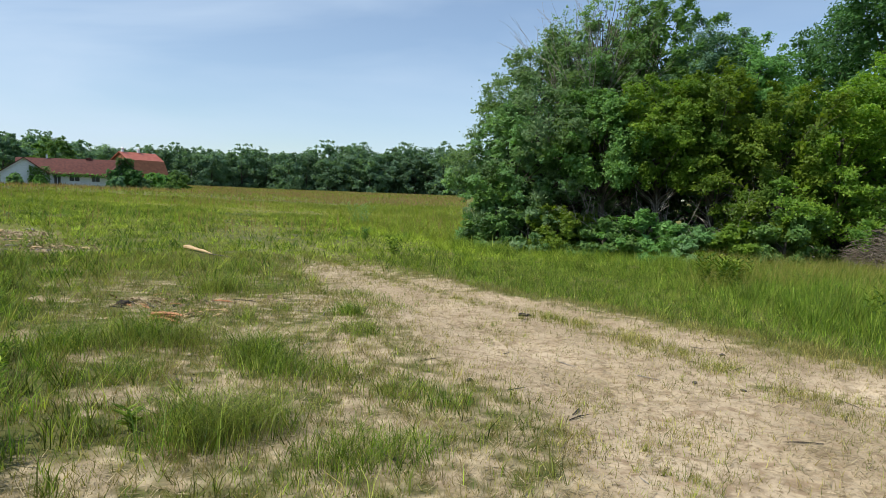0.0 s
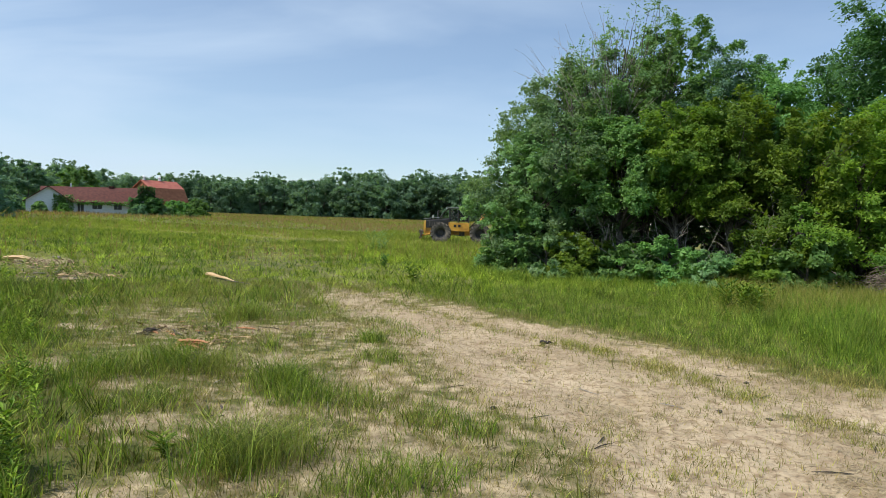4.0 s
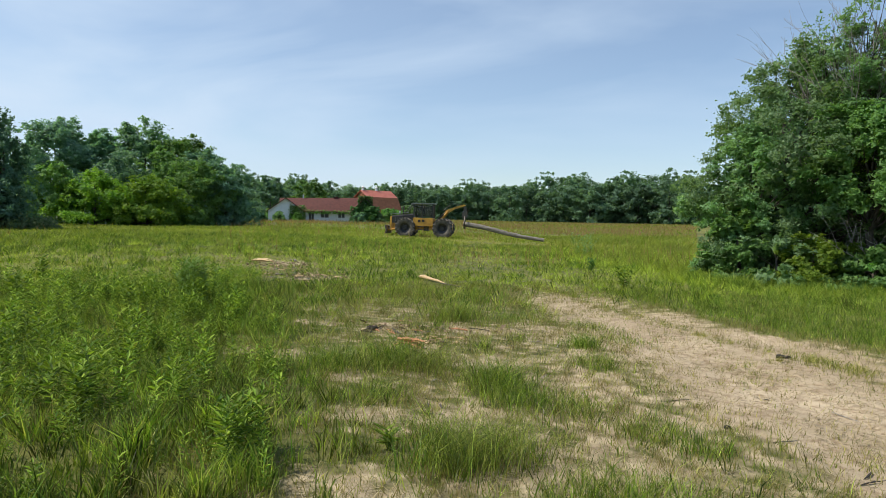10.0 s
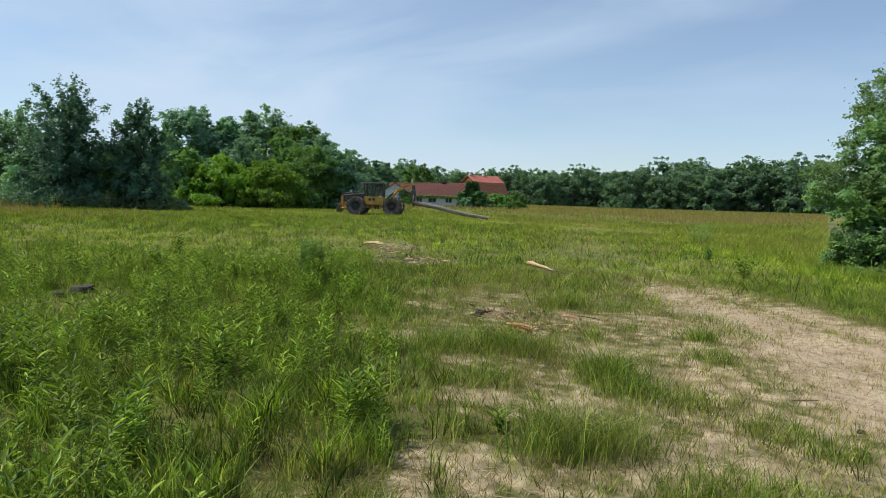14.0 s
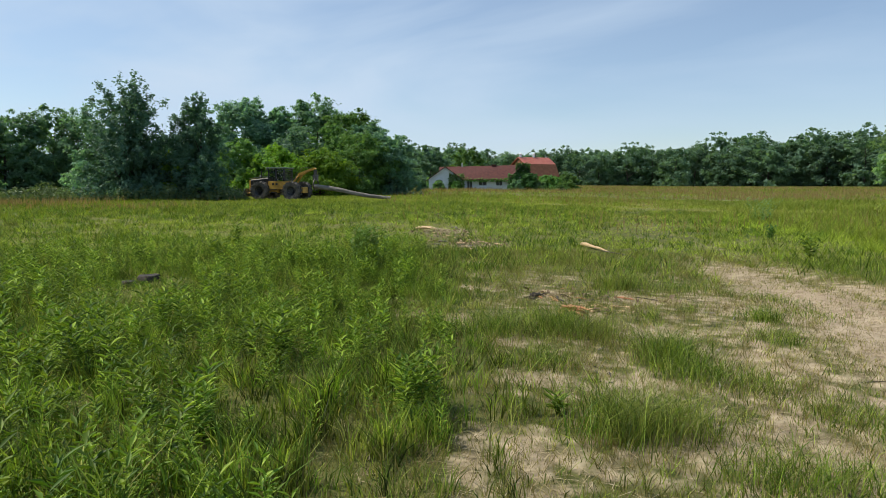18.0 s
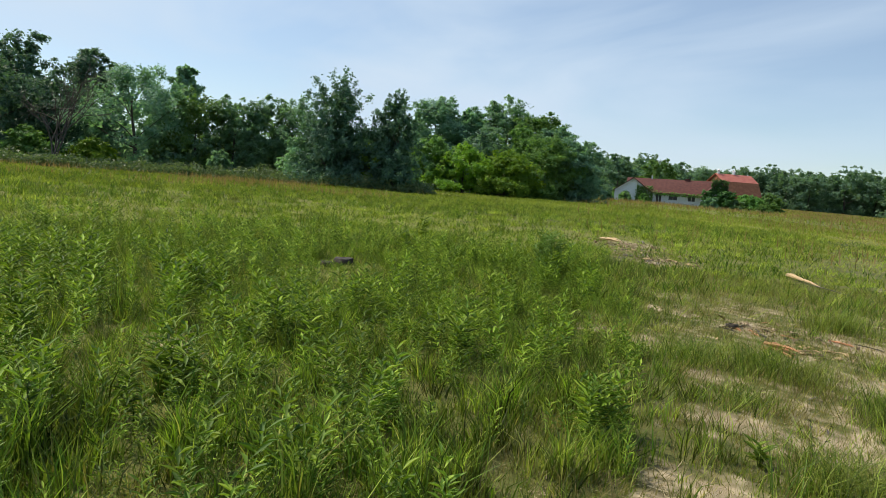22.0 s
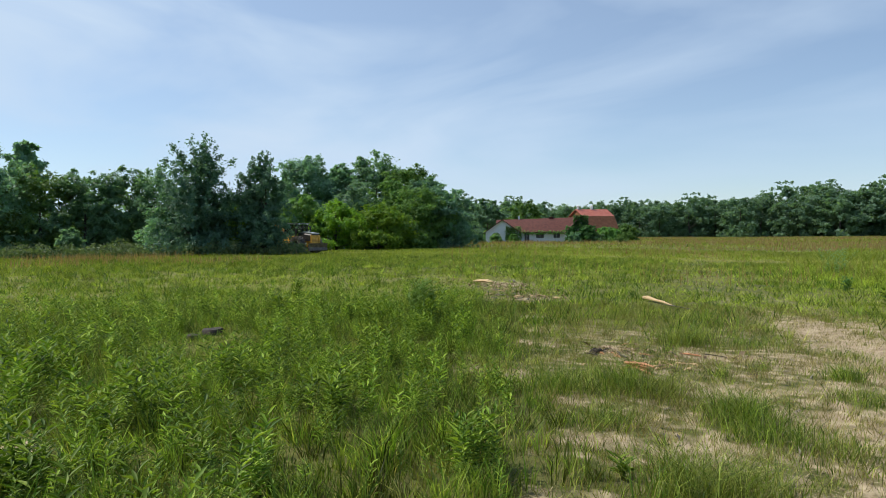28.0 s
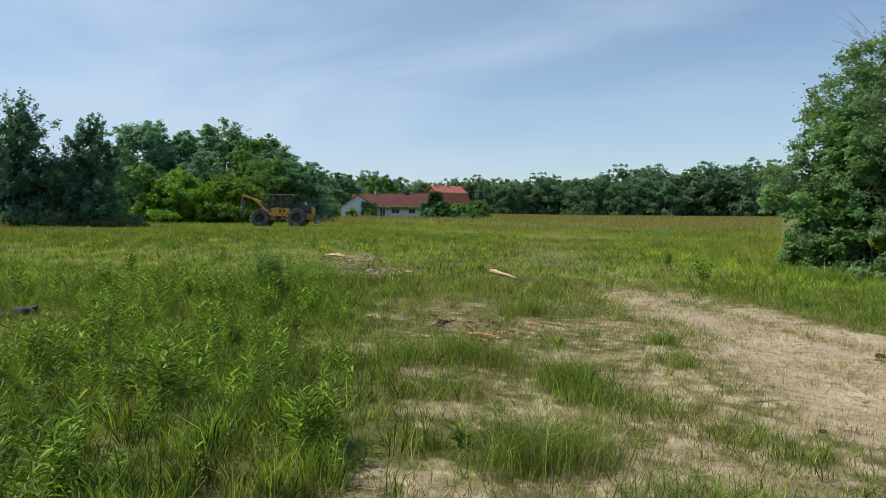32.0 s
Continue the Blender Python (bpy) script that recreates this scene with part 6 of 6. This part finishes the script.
def skidder():
    """Ahead is +x; the base is between the axles on the ground."""
    t = root("log_skidder", 0, 0)
    wheels = []
    tyre, rim = tyre_mesh(), rim_mesh()
    tm, rm = bpy.data.meshes.new("tyre"), bpy.data.meshes.new("rim")
    tyre.to_mesh(tm), rim.to_mesh(rm)
    tyre.free(), rim.free()
    tm.materials.append(RUBBER), rm.materials.append(BLACK)
    for ax in (AXLE, -AXLE):
        for side in (-1, 1):
            w = new("wheel", tm)
            w.parent = t
            q = new("rim", rm)
            q.parent = w
            q.matrix_basis = pose(0, 0, 0, 0, 0, 0 if side < 0 else 180)
            wheels.append((w, ax, side * 1.08))

    def plate(name, bits, mat, label="", width=0.02, parent=None):
        bm = bmesh.new()
        for b in bits:
            box(bm, *b)
        return part(name, bevelled(bm, width), mat, parent or t, label)

    plate("axle", [(AXLE - 0.14, -0.8, 0.7, AXLE + 0.14, 0.8, 0.96)], STEEL)
    plate("axle", [(-AXLE - 0.14, -0.8, 0.7, -AXLE + 0.14, 0.8, 0.96)], STEEL)
    plate("front_frame", [(0.1, -0.48, 0.62, 2.85, 0.48, 1.2)], YELLOW)
    plate("rear_frame", [(-2.35, -0.48, 0.62, -0.35, 0.48, 1.16)], YELLOW)
    plate("joint", [(-0.36, -0.2, 0.55, 0.12, 0.2, 1.25)], STEEL, "dark steel middle joint")
    bm = bmesh.new()
    prism(bm, [(-0.55, 1.18), (0.55, 1.18), (0.55, 1.92), (0.42, 2.02), (-0.42, 2.02), (-0.55, 1.92)], 0.98, 2.85)
    for v in bm.verts:
        if v.co.x > 2 and v.co.z > 1.5:
            v.co.z -= 0.2
    hood = part("hood", bm, BLACK, t, "black engine hood")
    # pale grey plate paints the sky's sheen on top of the black hood
    bm = bmesh.new()
    box(bm, 1.3, -0.44, 2.0, 2.85, 0.44, 2.03, pose(0, 0, 0.22, 0, 6.2, 0))
    part("hood_lid_sheen", bm, PLATE, hood, "hood lid coloured pale for the sheen on it")
    for side in (-1, 1):
        bm = bmesh.new()
        for k in range(6):
            box(bm, 1.5 + 0.2 * k, side * 0.55 - 0.012, 1.35, 1.6 + 0.2 * k, side * 0.55 + 0.012, 1.7)
        part("side_grille", bm, STEEL, hood, "slotted side grille")
    plate("front_guard", [(2.86, -0.56, 0.7, 3.0, 0.56, 1.75), (2.96, -0.5, 0.9, 3.04, -0.3, 1.6), (2.96, 0.3, 0.9, 3.04, 0.5, 1.6)], YELLOW, "yellow front guard")
    bm = bmesh.new()
    prism(bm, [(3.22, 0.25), (3.36, 0.3), (3.28, 0.6), (3.38, 0.98), (3.24, 0.98), (3.14, 0.6)], -1.15, 1.15)
    bmesh.ops.transform(bm, matrix=pose(0, 0, 0, 0, 0, -90), verts=bm.verts[:])
    part("blade", bm, STEEL, t, "dark steel dozer blade")
    for side in (-1, 1):
        tube_part("blade_arm", [(1.9, side * 0.5, 0.75), (3.2, side * 0.62, 0.55)], 0.07, YELLOW, t)
        tube_part("blade_cylinder", [(2.7, side * 0.3, 1.2), (3.2, side * 0.35, 0.8)], 0.05, STEEL, t)
    plate("cab_base", [(-0.72, -0.78, 0.95, 0.98, 0.78, 1.66)], YELLOW, "yellow cab base with steps", 0.03)
    for side in (-1, 1):
        plate("step", [(0.05, side * 0.92 - 0.14, 0.62, 0.55, side * 0.92 + 0.14, 0.68), (0.05, side * 0.92 - 0.14, 0.88, 0.55, side * 0.92 + 0.14, 0.93)], BLACK)
        for x0 in (0.0, 0.35):
            plate("side_slot", [(x0, side * 0.785 - 0.01, 1.3, x0 + 0.21, side * 0.785 + 0.01, 1.5)], BLACK, "", 0.004)
        plate("fender", [(1.0, side * 0.75 - 0.2, 1.2, 1.35, side * 0.75 + 0.2, 1.26)], YELLOW)
    for px in (-0.67, 0.2, 0.92):
        for side in (-1, 1):
            plate("cab_post", [(px - 0.05, side * 0.72 - 0.05, 1.66, px + 0.05, side * 0.72 + 0.05, 2.82)], BLACK)
    for side in (-1, 1):
        for x0, x1 in ((-0.62, 0.15), (0.25, 0.87)):
            plate("cab_window", [(x0, side * 0.72 - 0.012, 1.75, x1, side * 0.72 + 0.012, 2.75)], GLASS, "dark cab window", 0.003)
    plate("windscreen", [(0.91, -0.66, 1.95, 0.94, 0.66, 2.75)], GLASS, "dark windscreen", 0.003)
    bm = bmesh.new()
    for k in range(8):
        box(bm, -0.69, -0.64 + 0.17 * k, 1.66, -0.66, -0.62 + 0.17 * k, 2.82)
    for k in range(6):
        box(bm, -0.695, -0.66, 1.75 + 0.18 * k, -0.665, 0.66, 1.77 + 0.18 * k)
    part("rear_mesh", bm, STEEL, t, "steel mesh behind the cab")
    plate("cab_roof", [(-0.86, -0.86, 2.82, 1.16, 0.86, 2.92)], ROOFGREEN, "dusty grey-green cab roof", 0.03)
    for side in (-1, 1):
        tube_part("branch_guard", [(1.0, side * 0.7, 2.8), (1.2, side * 0.68, 2.64), (1.45, side * 0.62, 2.4), (1.7, side * 0.5, 2.02)], 0.03, BLACK, t)
        plate("work_light", [(1.14, side * 0.5 - 0.08, 2.76, 1.22, side * 0.5 + 0.08, 2.88)], PLATE)
    tube_part("exhaust", [(1.9, 0.3, 1.9), (1.9, 0.3, 2.5), (1.8, 0.3, 2.62)], 0.06, BLACK, t)
    tube_part("air_intake", [(2.3, -0.2, 1.9), (2.3, -0.2, 2.22)], 0.07, PLATE, t, "pale air intake")
    # arch, boom and grapple
    for side in (-1, 1):
        tube_part("arch_leg", [(-1.0, side * 0.45, 1.1), (-1.7, side * 0.36, 1.95), (-1.95, side * 0.3, 2.3)], 0.075, YELLOW, t)
        tube_part("lift_cylinder", [(-0.7, side * 0.3, 1.2), (-1.2, side * 0.28, 1.7), (-1.75, side * 0.25, 2.2)], 0.05, STEEL, t)
    bm = bmesh.new()
    prism(bm, [(-1.62, 2.1), (-1.75, 2.36), (-2.6, 2.7), (-3.3, 2.9), (-3.45, 2.82), (-3.3, 2.74), (-2.55, 2.5), (-1.95, 2.12)], -0.2, 0.2)
    bmesh.ops.transform(bm, matrix=pose(0, 0, 0, 0, 0, -90), verts=bm.verts[:])
    part("boom", bm, YELLOW, t, "yellow rear boom")
    tube_part("hose", [(-1.5, 0.22, 2.3), (-2.3, 0.24, 2.95), (-3.2, 0.2, 2.85), (-3.35, 0.15, 2.2)], 0.02, BLACK, t, "", 6)
    grapple = plate("grapple", [(-3.52, -0.09, 2.25, -3.26, 0.09, 2.72), (-3.6, -0.16, 1.75, -3.18, 0.16, 2.28)], STEEL, "dark steel log grapple")
    for side in (-1, 1):
        tube_part("tong", [(-3.4, side * 0.12, 1.9), (-3.4, side * 0.5, 1.6), (-3.4, side * 0.52, 1.2), (-3.4, side * 0.16, 0.86)], 0.06, STEEL, grapple)
    tagged(t, "yellow and black grapple skidder with big dusty tyres", "log skidder")
    return t, wheels


def log():
    rng = np.random.default_rng(8)
    k = np.linspace(0, 1, 16)
    path = np.stack([-k * 7.0, 0.12 * np.sin(k * 5), 0.06 * np.sin(k * 7)], -1)
    v, f = sweep(path, 0.22 - 0.07 * k + 0.012 * np.sin(k * 40), 14)
    v += rng.normal(0, 0.006, v.shape)
    t = root("log", 0, 0)
    give("bark", mesh("bark", v, [f]), LOGBARK, t, "grey bark", smooth=True)
    for name, c, r, s in (("butt_end", path[0], 0.22, 1), ("top_end", path[-1], 0.155, -1)):
        bm = bmesh.new()
        bmesh.ops.create_cone(bm, segments=14, radius1=r, radius2=r * 0.985, depth=0.02, cap_ends=True)
        bmesh.ops.transform(bm, matrix=Matrix.Translation(c) @ pose(0, 0, 0, 0, 90 * s, 0), verts=bm.verts[:])
        part(name, bm, PALE, t, "pale sawn end")
    tagged(t, "long grey-barked log dragged by the skidder", "log")
    return t


SKIDDER, WHEELS = skidder()
LOG = log()
# seconds, x, y, heading (degrees from +x)
DRIVE = [
    (0.0, 12.20, 54.25, 180),
    (3.0, 2.78, 54.57, 180),
    (4.5, -1.27, 54.78, 180),
    (6.5, -7.81, 55.11, 183),
    (9.0, -16.59, 54.25, 190),
    (11.0, -23.43, 52.64, 196),
    (13.0, -29.91, 50.69, 202),
    (14.5, -35.06, 48.59, 206),
    (15.7, -38.73, 46.33, 207),
    (17.0, -42.05, 44.51, 200),
    (18.0, -45.30, 43.20, 198),
    (19.0, -48.25, 42.25, 196),
    (20.0, -51.40, 41.60, 192),
    (21.0, -55.70, 41.40, 176),
    (22.0, -60.20, 42.40, 163),
    (22.8, -63.40, 44.00, 145),
    (23.6, -65.00, 45.60, 108),
    (24.4, -64.90, 47.20, 58),
    (25.2, -63.40, 47.30, 2),
    (26.0, -60.60, 45.30, -30),
    (27.0, -56.60, 42.90, -20),
    (28.0, -51.20, 42.60, 0),
    (28.5, -48.80, 43.05, 12),
    (29.0, -46.90, 43.80, 20),
    (30.0, -44.05, 45.20, 27),
    (31.0, -41.2, 46.63, 28),
    (32.0, -38.65, 47.97, 28),
]


def drive_at(t):
    d = np.array(DRIVE)
    out = []
    for c in (1, 2, 3):
        m = np.gradient(d[:, c], d[:, 0])
        i = min(max(np.searchsorted(d[:, 0], t) - 1, 0), len(d) - 2)
        h = d[i + 1, 0] - d[i, 0]
        s = (t - d[i, 0]) / h
        out.append((2 * s**3 - 3 * s**2 + 1) * d[i, c] + (s**3 - 2 * s**2 + s) * h * m[i] + (-2 * s**3 + 3 * s**2) * d[i + 1, c] + (s**3 - s**2) * h * m[i + 1])
    return out


def motions():
    ts = [0.25 * k for k in range(129)]
    rows, roll, far, last = [], [], 0.0, None
    tail, lrows = None, []
    for t in ts:
        x, y, a = drive_at(t)
        z = float(height(x, y))
        c, s = math.cos(radians(a)), math.sin(radians(a))
        rows.append((t, pose(x, y, z, 0, 0.6 * math.sin(2.3 * t), a)))
        if last:
            far += (x - last[0]) * c + (y - last[1]) * s
        last = (x, y)
        roll.append((t, math.degrees(far / TYRE_R)))
        # the log hangs in the grapple until it is let down among the trees
        head = Vector((x - 3.3 * c, y - 3.3 * s, 0))
        if tail is None:
            tail = head - Vector((c, s, 0)) * 6.8
        if t <= 24.25:
            tail = head + (tail - head).normalized() * 6.8
            low, grip = float(height(tail.x, tail.y)) + 0.16, z + 1.2
            rest = (head, tail.copy())
        else:
            head, tail = rest
            k = min((t - 24.25) / 0.75, 1)
            grip = z0 + 1.2 + k * (0.27 - 1.2)
        if t <= 24.25:
            z0 = z
        w = head - tail
        lrows.append((t, pose(head.x, head.y, grip, 0, -math.degrees(math.asin((grip - low) / 6.9)), math.degrees(math.atan2(w.y, w.x)))))
    walk(SKIDDER, rows)
    for ob, ax, side in WHEELS:
        walk(ob, [(t, pose(ax, side, TYRE_R - 0.02, 0, r, 0)) for t, r in roll])
    walk(LOG, lrows)


motions()
